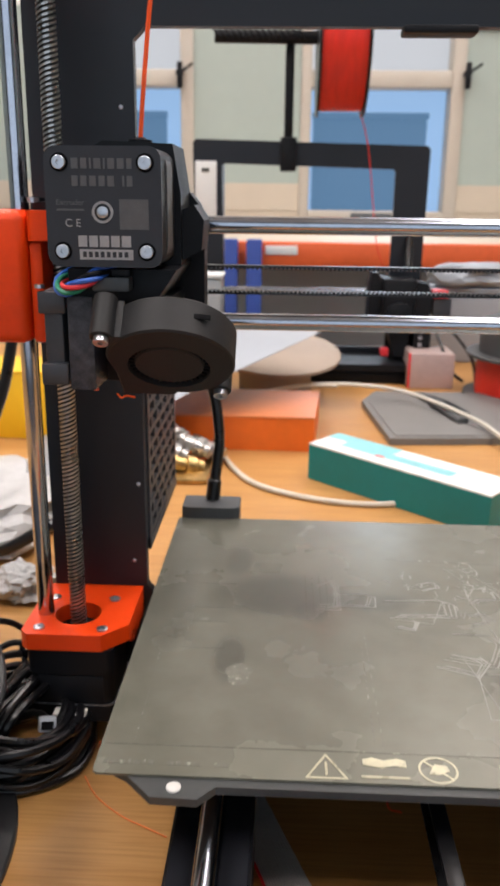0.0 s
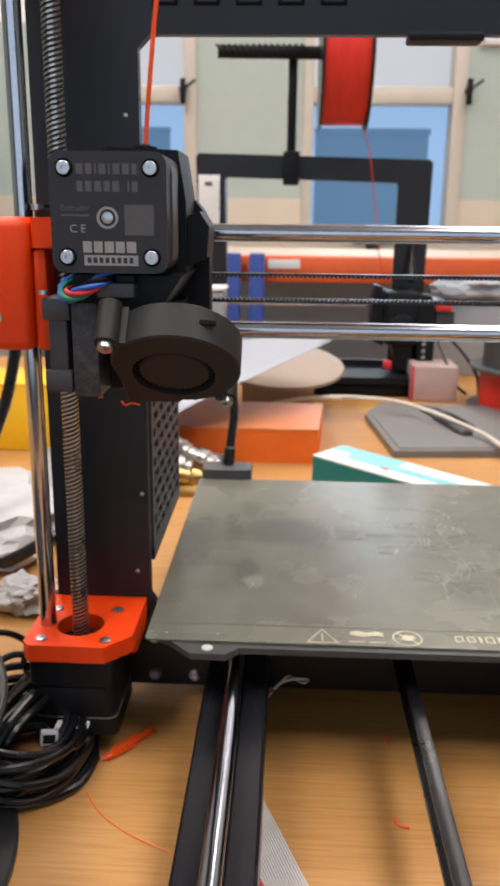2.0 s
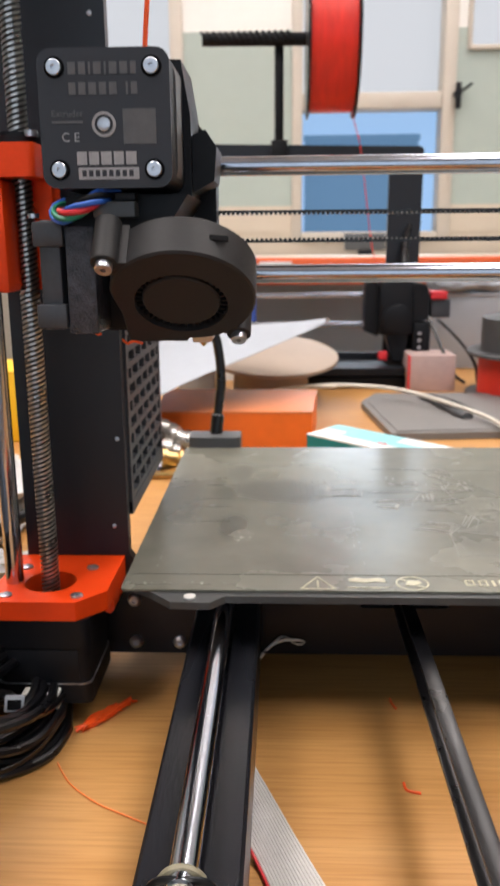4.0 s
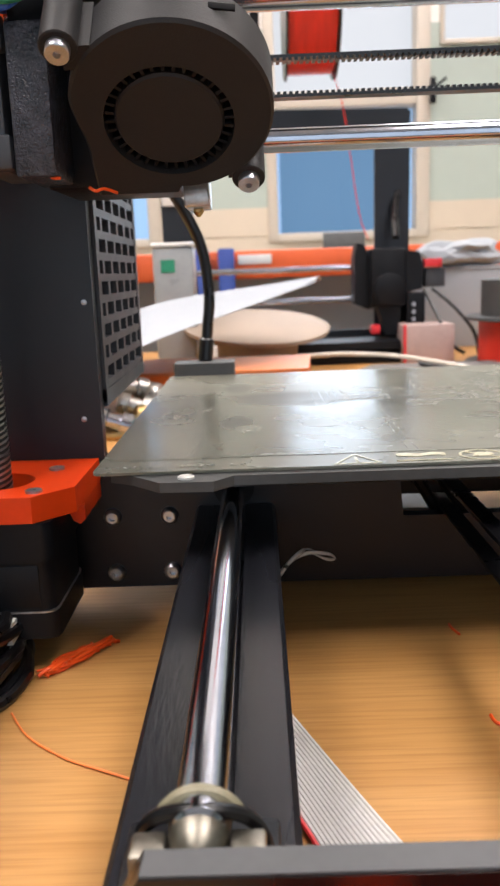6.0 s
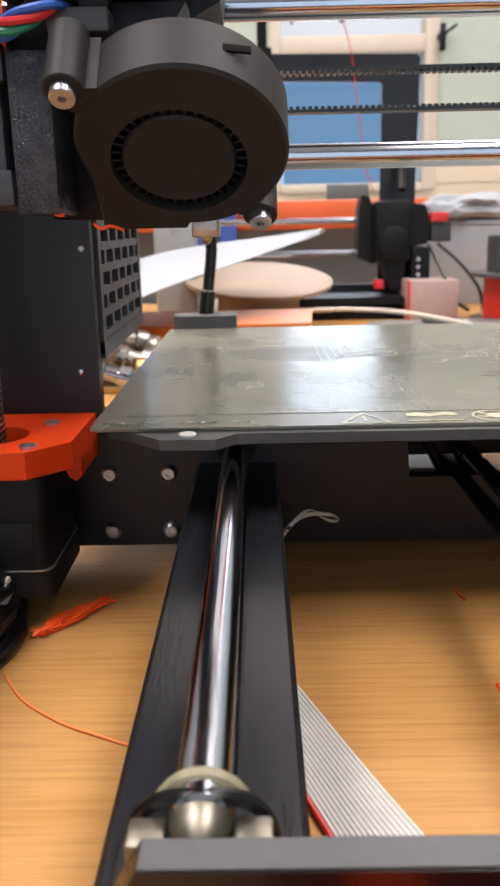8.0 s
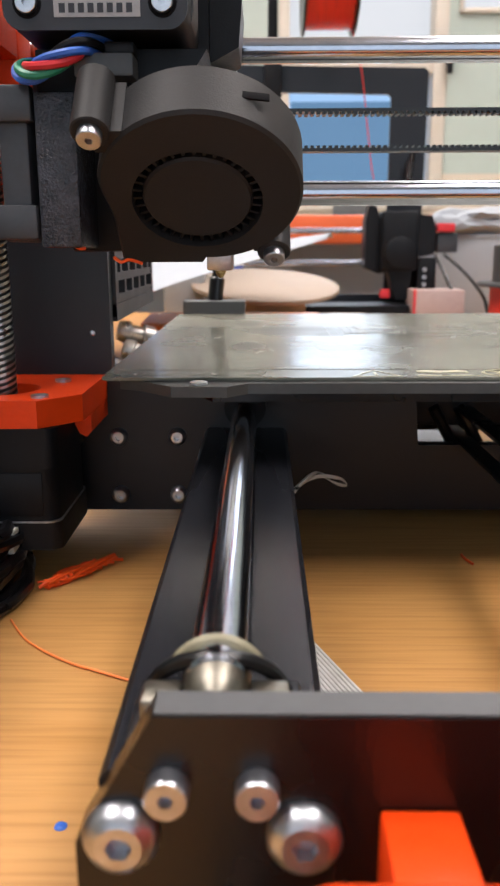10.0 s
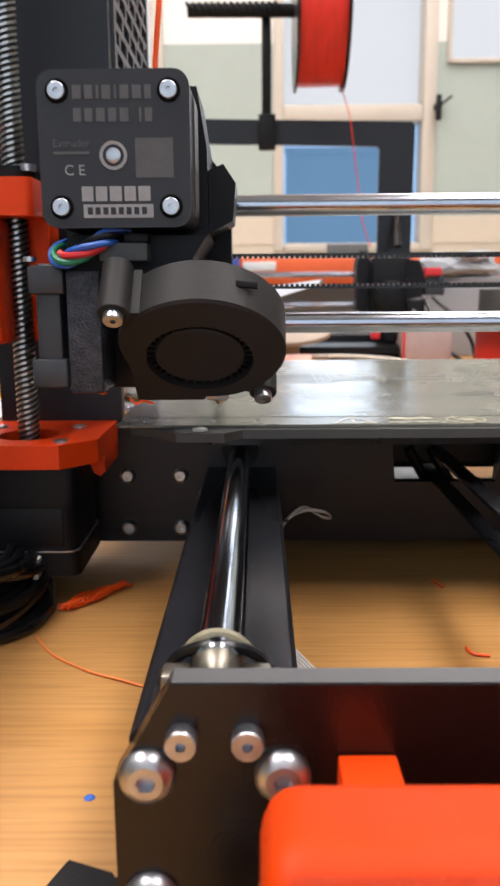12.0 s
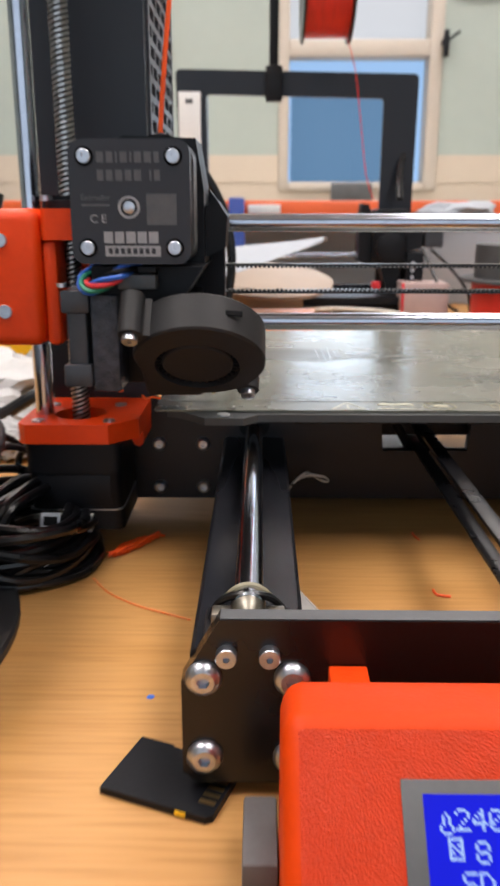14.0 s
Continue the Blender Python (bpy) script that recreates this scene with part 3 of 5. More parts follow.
def z_drive(cx, side):
    """Orange motor mount, motor, threaded spindle and guide rod; side is +1 where the frame's middle lies to the right."""
    f = lambda x: cx + side * x
    o = [(f(-23.5), -50), (f(-20), -54), (f(16), -54), (f(27.5), -42), (f(27.5), -0.4), (f(-23.5), -0.4)]
    hole = [(cx + (13 if abs(math.cos(a)) else 13) * math.cos(a), -32.2 + 13 * math.sin(a)) for a in [2 * math.pi * i / 40 for i in range(40)]]
    def ray(a):
        # where a ray from the middle leaves the outline
        d = Vector((math.cos(a), math.sin(a)))
        c = Vector((cx, -32.2))
        best = 1e9
        for i in range(len(o)):
            p, q = Vector(o[i]), Vector(o[(i + 1) % len(o)])
            e = q - p
            den = d.x * e.y - d.y * e.x
            if abs(den) > 1e-9:
                t = ((p.x - c.x) * e.y - (p.y - c.y) * e.x) / den
                s = ((p.x - c.x) * d.y - (p.y - c.y) * d.x) / den
                if t > 0 and -1e-6 <= s <= 1 + 1e-6:
                    best = min(best, t)
        return tuple(c + d * best)
    corners = sorted([math.atan2(p[1] + 32.2, p[0] - cx) % (2 * math.pi) for p in o])
    angles = [2 * math.pi * i / 60 for i in range(60)]
    for c in corners:
        k = min(range(60), key=lambda i: abs(angles[i] - c))
        angles[k] = c
    outl = [ray(a) for a in angles]
    hol = [(cx + 11.5 * math.cos(a), -32.2 + 11.5 * math.sin(a)) for a in angles]
    mount = part("motor_mount", with_hole(outl, hol, "z", 51.4, 60), ORANGE, printer, "orange printed motor mount")
    for a, b in ((-15.5, -15.5), (15.5, -15.5), (15.5, 15.5), (-15.5, 15.5)):
        socket_bolt("screw", (cx + a, -32.2 + b, 60), 2.7, 0.9, mount, (0, 0, 1), dome=False)
    lip = [(f(27.4), 51.2), (f(27.4), 45.2), (f(25.6), 43.4), (f(23.2), 44.6), (f(20.5), 51.2)]
    part("lip", prism(lip, "y", -30, -0.6, bevel=0.5), ORANGE, mount)
    mot = part("z_motor", prism(round_rect(cx - 21.1, -53.3, cx + 21.1, -11.1, 4, 3), "z", 38.5, 51.2, bevel=0.5), BLACK, printer, "black stepper motor")
    part("label", box(cx - 16, -53.0, 23, cx + 16, -52.4, 37, 0.2), BLACK, mot)
    part("seam", prism(round_rect(cx - 20.9, -53.1, cx + 20.9, -11.3, 4, 3), "z", 20.85, 21.3), BOLT, mot, "bare metal seam")
    part("stator", prism(round_rect(cx - 20.4, -52.6, cx + 20.4, -11.8, 5, 3), "z", 21.3, 38.4), BLACK, mot)
    part("end_bell", prism(round_rect(cx - 21.1, -53.3, cx + 21.1, -11.1, 4, 3), "z", 12, 20.8, bevel=0.5), BLACK, mot)
    part("connector", box(cx - 8, -60, 13, cx + 8, -53.5, 20, bevel=0.5), WHITEWIRE, mot)
    part("boss", lathe((cx, -32.2, 48.5), (0, 0, 1), [(0, 11), (1.5, 11), (1.6, 6), (3, 6)], 24), BLACK, mot)
    part("guide_rod", rod((f(-16.2), -32, 50.2), (f(-16.2), -32, 372), 4, 20, edge=0.5), STEEL, printer, "polished steel guide rod")
    part("spindle", thread((cx, -32.2, 44), 4.0, 3.0, 300), SCREWSTEEL, printer, "threaded steel spindle", angle=40).data.materials.append(GROOVEDARK)
    top = part("rod_top", prism([(f(-24), -44), (f(8), -44), (f(8), -0.4), (f(-24), -0.4)], "z", 360, 371, bevel=1), ORANGE, printer)


z_drive(-78.3, 1)
z_drive(248.3, -1)

# control panel in front
PROFILE = [(-231, 47.2), (-231.5, 48.3), (-233, 48.9), (-240, 50.1), (-246.5, 51.3), (-248.6, 51.2), (-250.5, 49.8), (-289, 11.3), (-291, 7.5), (-290, 4.0), (-286, 2), (-233, 2), (-231, 4)]


def inset(d):
    """The panel's profile drawn in by d."""
    cy, cz = -254, 24
    return [(y + (cy - y) * d / 24, z + (cz - z) * d / 24) for y, z in PROFILE]


ends = ((0, 4.2), (0.5, 2.6), (1.6, 1.1), (3.2, 0.3), (5.0, 0))
loops = [[(7.4 + x, *p) for p in inset(d)] for x, d in ends] + [[(163 - x, *p) for p in inset(d)] for x, d in ends[::-1]]
panel = part("control_panel", rings(loops), ORANGESMOOTH, printer, "orange printed control panel", angle=50)
# the sloping face carries the grain of the print bed
panel.data.materials.append(ORANGEROUGH)
for f in panel.data.polygons:
    f.material_index = int(f.normal.y < -0.66 and f.normal.z > 0.66 and abs(f.normal.x) < 0.25)
for x in (19, 139):
    part("clip", box(x + 1, -231.2, 24, x + 10.6, -209.7, 39.3, bevel=0.5), ORANGE, panel)
part("support", box(-0.8, -246, 0.2, 7.2, -224, 12.6, bevel=0.8), material("grey_support", (0.11, 0.105, 0.105), 0.5), panel, "grey support foot")
# its sloping face: origin at the top edge, x along it, y up the slope
FACE = Matrix.Translation((0, -249.0, 51.3)) @ Matrix.Rotation(radians(45), 4, "X")


def on_face(x0, y0, z0, x1, y1, z1, bevel=0.0):
    bm = box(x0, y0, z0, x1, y1, z1, bevel)
    bm.transform(FACE)
    return bm


part("bezel", on_face(29.8, -46, 0.05, 134, -11.2, 0.35, 0.1), GREYPLASTIC, panel)
part("screen", on_face(33.8, -42, 0.4, 130, -13.8, 0.55), LCDBLUE, panel, "lit blue character display")
# characters of the display, five dots wide and seven high
DOTS = {
    "2": (".###.", "#...#", "....#", "...#.", "..#..", ".#...", "#####"),
    "4": ("...#.", "..##.", ".#.#.", "#..#.", "#####", "...#.", "...#."),
    "0": (".###.", "#...#", "#..##", "#.#.#", "##..#", "#...#", ".###."),
    "8": (".###.", "#...#", "#...#", ".###.", "#...#", "#...#", ".###."),
    "S": (".####", "#....", "#....", ".###.", "....#", "....#", "####."),
    "D": ("###..", "#..#.", "#...#", "#...#", "#...#", "#..#.", "###.."),
    "thermometer": ("..#..", ".#.#.", ".#.#.", ".#.#.", "#...#", "#...#", ".###."),
    "bed": ("#####", "#...#", "##.##", "#.#.#", "##.##", "#...#", "#####"),
}


def character(name, key, x, y):
    """One dotted character with its lower left corner at x, y of the sloping face."""
    b = None
    for row, line in enumerate(DOTS[key]):
        for col, mark in enumerate(line):
            if mark == "#":
                b = box(x + col * 0.55, y + (6 - row) * 0.55, 0.56, x + col * 0.55 + 0.45, y + (6 - row) * 0.55 + 0.45, 0.6, bm=b)
    b.transform(FACE)
    tagged(part(name, b, LCDTEXT, panel), kind="stuff")


for name, key, x, y in (("icon", "thermometer", 36.5, -20.8), ("digit", "2", 39.5, -20.1), ("digit", "4", 42.7, -20.1), ("digit", "0", 45.8, -20.1),
                        ("icon", "bed", 37.8, -25.0), ("digit", "8", 42.7, -25.5), ("letter", "S", 39.8, -30.6), ("letter", "D", 42.9, -30.6)):
    character(name, key, x, y)
part("knob", lathe(FACE @ Vector((147, -26, 0)), FACE.to_3x3() @ Vector((0, 0, 1)), [(0, 8), (9, 8), (10, 7)], 24), BLACK, panel)

# ---- heated bed (slides along the rods) ----
bed = part("heated_bed", prism([(-37, -78), (-30, -82), (-20, -92.5), (-4, -93), (2, -86.5), (168, -86.5), (174, -93), (190, -92.5), (200, -82), (207, -78), (207, 150), (-37, 150)], "z", 63.2, 66.3, bevel=0.4), HEATBED, printer, "dark grey heated bed plate")
sheet = part("steel_sheet", prism(round_rect(-42, -82.8, 212, 157.2, 2.5, 3), "z", 66.5, 67.4), SHEET, bed, "scuffed olive-grey coated steel sheet")
part("carriage", prism([(-10, -62), (180, -62), (196, -30), (196, 110), (180, 140), (-10, 140), (-26, 110), (-26, -30)], "z", 56.2, 59.5, bevel=0.5), PLATE, bed)
for x, y in ((-30, -60), (85, -60), (200, -60), (-30, 135), (85, 135), (200, 135)):
    part("spacer", rod((x, y, 59.5), (x, y, 63.1), 3, 10), BOLT, bed)
for x in (0, 170):
    for y in (-38, 96):
        part("bearing", rod((x, y, 49.7), (x, y + 24, 49.7), 7.5, 18), BLACK, bed)
part("belt_holder", box(76, 10, 42, 94, 40, 56, bevel=1), BLACK, bed)
part("bed_screw", lathe((-12.4, -87.8, 66.2), (0, 0, 1), [(0, 2.6), (0.7, 2.6), (1.0, 2.0)], 16), WHITEWIRE, bed, "pale screw head")
part("bed_screw", lathe((182.4, -87.8, 66.2), (0, 0, 1), [(0, 2.6), (0.7, 2.6), (1.0, 2.0)], 16), WHITEWIRE, bed)
cov = part("cable_cover", prism([(-40, 158), (-36, 156), (-8, 156), (-4, 158), (-4, 178), (-40, 178)], "z", 60, 74.5, bevel=1.5), GREYPLASTIC, bed, "dark grey cable cover")
part("bed_cable", sweep([(-22, 172, 74), (-20, 174, 92), (-18, 176, 118), (-24, 178, 150), (-44, 176, 182), (-74, 168, 196)], 3.4, 12), CABLE, bed, "thick black sleeved cable")
part("cable_boot", rod((-22, 172, 74), (-20.5, 173.4, 88), 4.6, 12, edge=1), CABLE, bed)


def flat_loop(pts, w, z0=67.45, z1=67.6, closed=True, bm=None):
    """A thin printed line along 2D points."""
    for i in range(len(pts) - (0 if closed else 1)):
        p, q = Vector(pts[i]), Vector(pts[(i + 1) % len(pts)])
        d = (q - p).normalized() * (w / 2)
        s = Vector((-d.y, d.x))
        bm = prism([tuple(p - d - s), tuple(q + d - s), tuple(q + d + s), tuple(p - d + s)], "z", z0, z1, bm=bm)
    return bm


part("warning_triangle", flat_loop([(40.4 - 7.0, -81.0), (40.4 + 7.0, -81.0), (40.4, -68.8)], 0.8), INK, sheet)
part("warning_mark", flat_loop([(40.4, -73.0), (40.4, -77.0)], 0.9, closed=False), INK, sheet)
part("warning_mark", flat_loop([(40.4, -78.4), (40.4, -79.0)], 0.9, closed=False), INK, sheet)
part("heat_symbol", prism([(53.5, -70.5), (57, -69.2), (61, -70.8), (66, -69.4), (69, -70.6), (69, -74.2), (65, -73.2), (60, -74.8), (53.5, -73.4)], "z", 67.45, 67.6), INK, sheet)
part("heat_symbol", flat_loop([(53, -79.6), (69, -79.6)], 1.0, closed=False), INK, sheet)
part("ban_symbol", flat_loop(circle(80, -74.8, 6.6, 28), 0.8), INK, sheet)
part("ban_symbol", flat_loop([(75.4, -70.2), (84.6, -79.4)], 0.8, closed=False), INK, sheet)
part("ban_symbol", prism([(76.5, -77), (79, -71.6), (83.5, -72.5), (84, -75.2), (80, -77.2)], "z", 67.45, 67.6), INK, sheet)
b = None
x = 102.0
for w in (4.2, 4.0, 1.4, 4.4, 1.4, 4.2, 4.0, 3.6):
    b = flat_loop([(x + 0.5, -76.6), (x + w - 0.5, -76.6), (x + w - 0.5, -71.6), (x + 0.5, -71.6)], 0.8, bm=b)
    x += w + 1.5
tagged(part("print", b, INK, sheet), kind="stuff")
FAINT = material("worn_print", (0.225, 0.222, 0.185), 0.25, metal=0.35, var=0.3, scale=300)
b = None
x = -39
for w in (1.4, 2.4, 2.2, 1.2, 2.4, 1.0, 2.0, 0, 2.2, 2.0, 2.4, 2.6, 0, 2.2, 1.8):
    if w:
        b = box(x, -77.6, 67.45, x + w, -75.4 - 0.3 * (w > 2), 67.58, bm=b)
    x += w + (0.9 if w else 4)
tagged(part("print", b, FAINT, sheet), kind="stuff")
part("scribe_line", flat_loop([(-39, -66.6), (209, -66.4)], 0.35, closed=False), FAINT, sheet)
# ghosts of former prints: scratched outlines on the coating
GHOST = material("scuffed_coating", (0.31, 0.31, 0.28), 0.42, metal=0.1, var=0.3, scale=150)
rnd = random.Random(5)
b = None
for cx, cy, w, h, turn in ((93, 45, 34, 18, 0.05), (112, 10, 26, 30, -0.25), (60, 52, 22, 14, 0.0), (126, 62, 16, 14, 0.2), (47, 58, 12, 34, 0.0), (100, 70, 12, 8, .4), (84, 30, 10, 12, -.3), (118, 36, 14, 10, .5), (104, -4, 20, 16, -.4), (134, 30, 12, 22, .1)):
    for k in range(3):
        s = 1 - 0.16 * k
        pts = [(-w / 2 * s, -h / 2 * s), (w / 2 * s * rnd.uniform(.7, 1), -h / 2 * s), (w / 2 * s, h / 4 * s), (w / 4 * s, h / 2 * s), (-w / 2 * s, h / 2 * s * rnd.uniform(.6, 1))]
        pts = [(cx + a * math.cos(turn) - c * math.sin(turn), cy + a * math.sin(turn) + c * math.cos(turn)) for a, c in pts]
        n = rnd.randint(2, 4)
        b = flat_loop(pts[:n + 1], rnd.uniform(0.25, 0.6), 67.42, 67.5, closed=False, bm=b)
tagged(part("scuff", b, GHOST, sheet), kind="stuff")
part("scuff", prism([(6 + (5.4 + 0.9 * math.sin(5 * a)) * math.cos(a), -18 + (8.4 + 0.8 * math.sin(3 * a)) * math.sin(a)) for a in [2 * math.pi * i / 26 for i in range(26)]], "z", 67.41, 67.45), FAINT, sheet)
b = box(-30, -64, 67.42, -29.8, 40, 67.46)
b = box(62, -64, 67.42, 62.3, 20, 67.48, bm=b)
b = flat_loop([(-20, 40), (0, 40), (0, 66), (-20, 66)], 0.3, 67.42, 67.48, bm=b)
b = flat_loop([(-20, 2), (-2, 2), (-2, 26), (-20, 26)], 0.3, 67.42, 67.48, bm=b)
tagged(part("scuff", b, FAINT, sheet), kind="stuff")

b = None
b = flat_loop([(60, 8), (59, -60)], 0.5, 67.41, 67.47, closed=False, bm=b)
b = flat_loop([(82, 102), (165, 98)], 1.2, 67.41, 67.47, closed=False, bm=b)
for k in range(5):
    b = flat_loop([(36 + 3.6 * k, 78 - 2 * (k % 2)), (36 + 3.6 * k, 32 + 3 * (k % 3))], 0.35, 67.41, 67.46, closed=False, bm=b)
tagged(part("scuff", b, FAINT, sheet), kind="stuff")
b = None
r2 = random.Random(12)
for cx, cy, n, spread in ((123, 78, 24, 14), (116, 44, 16, 12), (100, 62, 9, 10), (134, 8, 16, 12), (90, 70, 8, 8)):
    for i in range(n):
        x, y = cx + r2.gauss(0, spread * 0.5), cy + r2.gauss(0, spread * 0.7)
        a, l = r2.choice((0.1, 1.2, 1.5, 2.4)) + r2.uniform(-0.3, 0.3), r2.uniform(2, 7)
        pts = [(x + l * k * math.cos(a + 0.25 * k), y + l * k * math.sin(a + 0.25 * k)) for k in (0, 0.5, 1)]
        b = flat_loop(pts, r2.uniform(0.2, 0.55), 67.42, 67.5, closed=False, bm=b)
for pts in ([(108, -12), (106, -44), (130, -44), (131, -12), (112, -12)], [(118, 62), (122, 30), (126, 4), (121, -10)], [(112, 92), (124, 70), (118, 58), (110, 56)], [(104, 2), (112, -42), (150, -44)], [(118, 96), (142, 58), (152, 20), (140, -6)], [(76, 34), (96, 30), (104, 52)]):
    b = flat_loop(pts, 0.3, 67.42, 67.5, closed=False, bm=b)
tagged(part("torn_spot", b, GHOST, sheet), kind="stuff")

# ---- cross beam (rises and sinks on the spindles) ----
beam = part("cross_beam", box(-110, -53, 199.5, -87, -14, 255, bevel=4.5, seg=4), ORANGE, printer, "orange printed end of the cross beam")
part("column", box(-86.6, -50, 199.5, -80.5, -28.2, 242.3, bevel=2.2), ORANGE, beam)
part("nut_block", box(-86.6, -28, 199.5, -67.5, -14, 255, bevel=1.5), ORANGE, beam)
bm = with_hole(round_rect(-86.6, -51.5, -67.5, -28.2, 3, 4), [(-78.3 + 5 * math.cos(a), -32.2 + 5 * math.sin(a) - 4) for a in [radians(-90 + 360 * (i + .5) / 24) for i in range(24)]], "z", 242.6, 255)
part("nut_ledge", bm, ORANGE, beam)
part("spindle_nut", lathe((-78.3, -32.2, 255.1), (0, 0, 1), [(0, 11), (3.2, 11), (3.4, 8), (5, 8)], 24), BLACK, beam, "black spindle nut")
for x in (-86, -71):
    part("nut_screw", lathe((x, -40, 258), (0, 0, 1), [(0, 2.6), (2.2, 2.6)], 12), BOLT, beam)
part("motor_holder", prism([(-112, 203), (-112, 251), (-150, 251), (-156, 240), (-156, 214), (-150, 203), (-124, 203)], "y", -48, -16, bevel=2), ORANGE, beam)
# raised black disc, painted shade in place of a hollow
part("recess_shade", lathe((-125, -48.2, 226), (0, -1, 0), [(0, 9), (0.5, 9)], 6), SHADEBLACK, beam)
for z in (242.7, 214):
    socket_bolt("holder_screw", (-102.5, -53, z), 2.8, 1.2, beam, dome=False)
part("end_block", box(244, -50, 199.5, 274, -14, 255, bevel=2.5), ORANGE, beam)
part("beam_rod", rod((-88, -8.3, 249), (268, -8.3, 249), 4, 20), STEEL, beam, "polished steel rod")
part("beam_rod", rod((-88, -8.3, 204.6), (268, -8.3, 204.6), 4, 20), STEEL, beam, "polished steel rod")


def toothed_belt(z, up, x0=-60, x1=250):
    bm = box(x0, -11.5, z - 0.5, x1, -5.5, z + 0.5)
    pts, faces, i = [], [], 0
    x = x0
    s = 0.5 if up else -0.5
    while x < x1:
        for dz in (s, s * 2.7):
            for dx, y in ((0, -11.5), (1.1, -11.5), (1.1, -5.5), (0, -5.5)):
                pts.append((x + dx, y, z + dz))
        k = i * 8
        faces += [(k + 4, k + 5, k + 6, k + 7), (k, k + 1, k + 5, k + 4), (k + 1, k + 2, k + 6, k + 5), (k + 2, k + 3, k + 7, k + 6), (k + 3, k, k + 4, k + 7)]
        i += 1
        x += 2.0
    me = bpy.data.meshes.new("tmp")
    me.from_pydata(pts, [], faces)
    bm.from_mesh(me)
    bpy.data.meshes.remove(me)
    return bm


part("beam_belt", toothed_belt(230.5, False), CABLE, beam, "black toothed belt")
part("beam_belt", toothed_belt(218.2, True), CABLE, beam, "black toothed belt")

# ---- extruder (runs along the cross beam) ----
ext = part("extruder", prism([(-66, 234), (-21, 234), (-21, 262), (-24, 281), (-52, 282), (-58, 278.5), (-66, 278)], "y", -57, -22, bevel=1.2), BLACK, printer, "black extruder carriage")
part("carriage_back", prism([(-74, 196), (-18, 196), (-14.5, 204), (-14.5, 246), (-17, 258), (-21, 263), (-28, 263), (-28, 246), (-74, 246)], "y", -27, -13.5, bevel=1.5), BLACK, ext)
part("idler", prism([(-20.8, 236), (-13, 240), (-12, 252), (-16, 258), (-20.8, 256)], "y", -54, -28, bevel=1.5), BLACK, ext)
part("stop_screw", lathe((-31.5, -57.2, 231.5), (0, -1, 0), [(0, 3.4), (1.2, 3.4), (1.2, 2.0), (0.4, 1.9)], 16), GREYPLASTIC, ext)
part("lower_body", prism([(-62, 222), (-28, 222), (-20, 234), (-62, 234)], "y", -80, -24, bevel=1), BLACK, ext)
part("hotend_block", box(-60, -62, 186, -24, -24, 222, bevel=1.5), BLACK, ext)
motor = part("motor", prism(round_rect(-65.9, 235.7, -23.7, 277.9, 4.5, 4), "y", -90, -57.2, bevel=0.5), BLACK, ext, "black stepper motor")
part("motor_band", prism(round_rect(-65.2, 236.4, -23.1, 277.2, 6, 4), "y", -80, -66, bevel=0.3), GREYPLASTIC, ext)
plate = part("label_plate", prism(round_rect(-66, 235.6, -23.6, 278, 4.5, 5), "y", -91.4, -90.2), LABEL, ext, "black label with silver print")
for x in (-60.3, -29.3):
    for z in (241.3, 272.3):
        # black ring of painted shade round the screw, no real well
        part("well_shade", lathe((x, -91.45, z), (0, -1, 0), [(0, 3.3), (0.12, 3.3)], 20), SHADEBLACK, ext)
        socket_bolt("motor_screw", (x, -91.5, z), 2.4, 1.4, ext, dome=False, label="zinc socket screw")


def face_bars(rows, mat, name):
    bm = None
    for x0, z0, x1, z1 in rows:
        bm = box(x0, -91.6, z0, x1, -91.42, z1, bm=bm)
    return part(name, bm, mat, ext)


# the maker's lettering as plain strokes
def strokes(x, z, widths, h, gap):
    rows = []
    for w in widths:
        if w:
            rows.append((x, z, x + w, z + h))
        x += w + (gap if w else gap * 2)
    return rows


face_bars(strokes(-56, 270.2, (2.4, 2.2, .6, 2.4, .6, 2.4, 2.4, 1.8), 3.6, 1.0), LABELGREY, "print")
face_bars(strokes(-56, 264.2, (2.2, 2.2, 2.4, 2.2, 2.4, 0, .6, 2.0), 3.6, 1.0), LABELGREY, "print")
face_bars(strokes(-54.5, 242.9, (3.2, 3.2, 3.4, 3.2, 3.4), 4.0, 0.75), LABELINK, "print")
face_bars([(-54.2, 238.3, -34.4, 242.0)], LABELINK, "print")
bm = None
for i in range(8):
    bm = box(-53 + i * 2.2, -91.7, 239.2, -51.6 + i * 2.2, -91.62, 241.2, bm=bm)
part("print", bm, LABEL, ext)
FRONT = Matrix.Rotation(radians(90), 4, "X")
text_part("caption", "Extruder", 2.9, LABELGREY, ext, Matrix.Translation((-62.2, -91.5, 257.6)) @ FRONT)
text_part("mark", "C E", 4.0, LABELINK, ext, Matrix.Translation((-59.2, -91.5, 250.0)) @ FRONT)
face_bars([(-62, 255.6, -52, 256.3)], LABELGREY, "print")
# a plain grey printed field
face_bars([(-39.0, 249.2, -28.4, 259.8)], LABELGREY, "print")
ringp = with_hole(circle(-45.2, 255.2, 3.9), circle(-45.2, 255.2, 3.0), "y", -91.7, -91.42)
part("shaft_ring", ringp, LABELINK, ext)
part("shaft_end", lathe((-45.2, -91.42, 255.2), (0, -1, 0), [(0, 2.1), (0.5, 2.1), (0.7, 1.6)], 16), BOLT, ext)

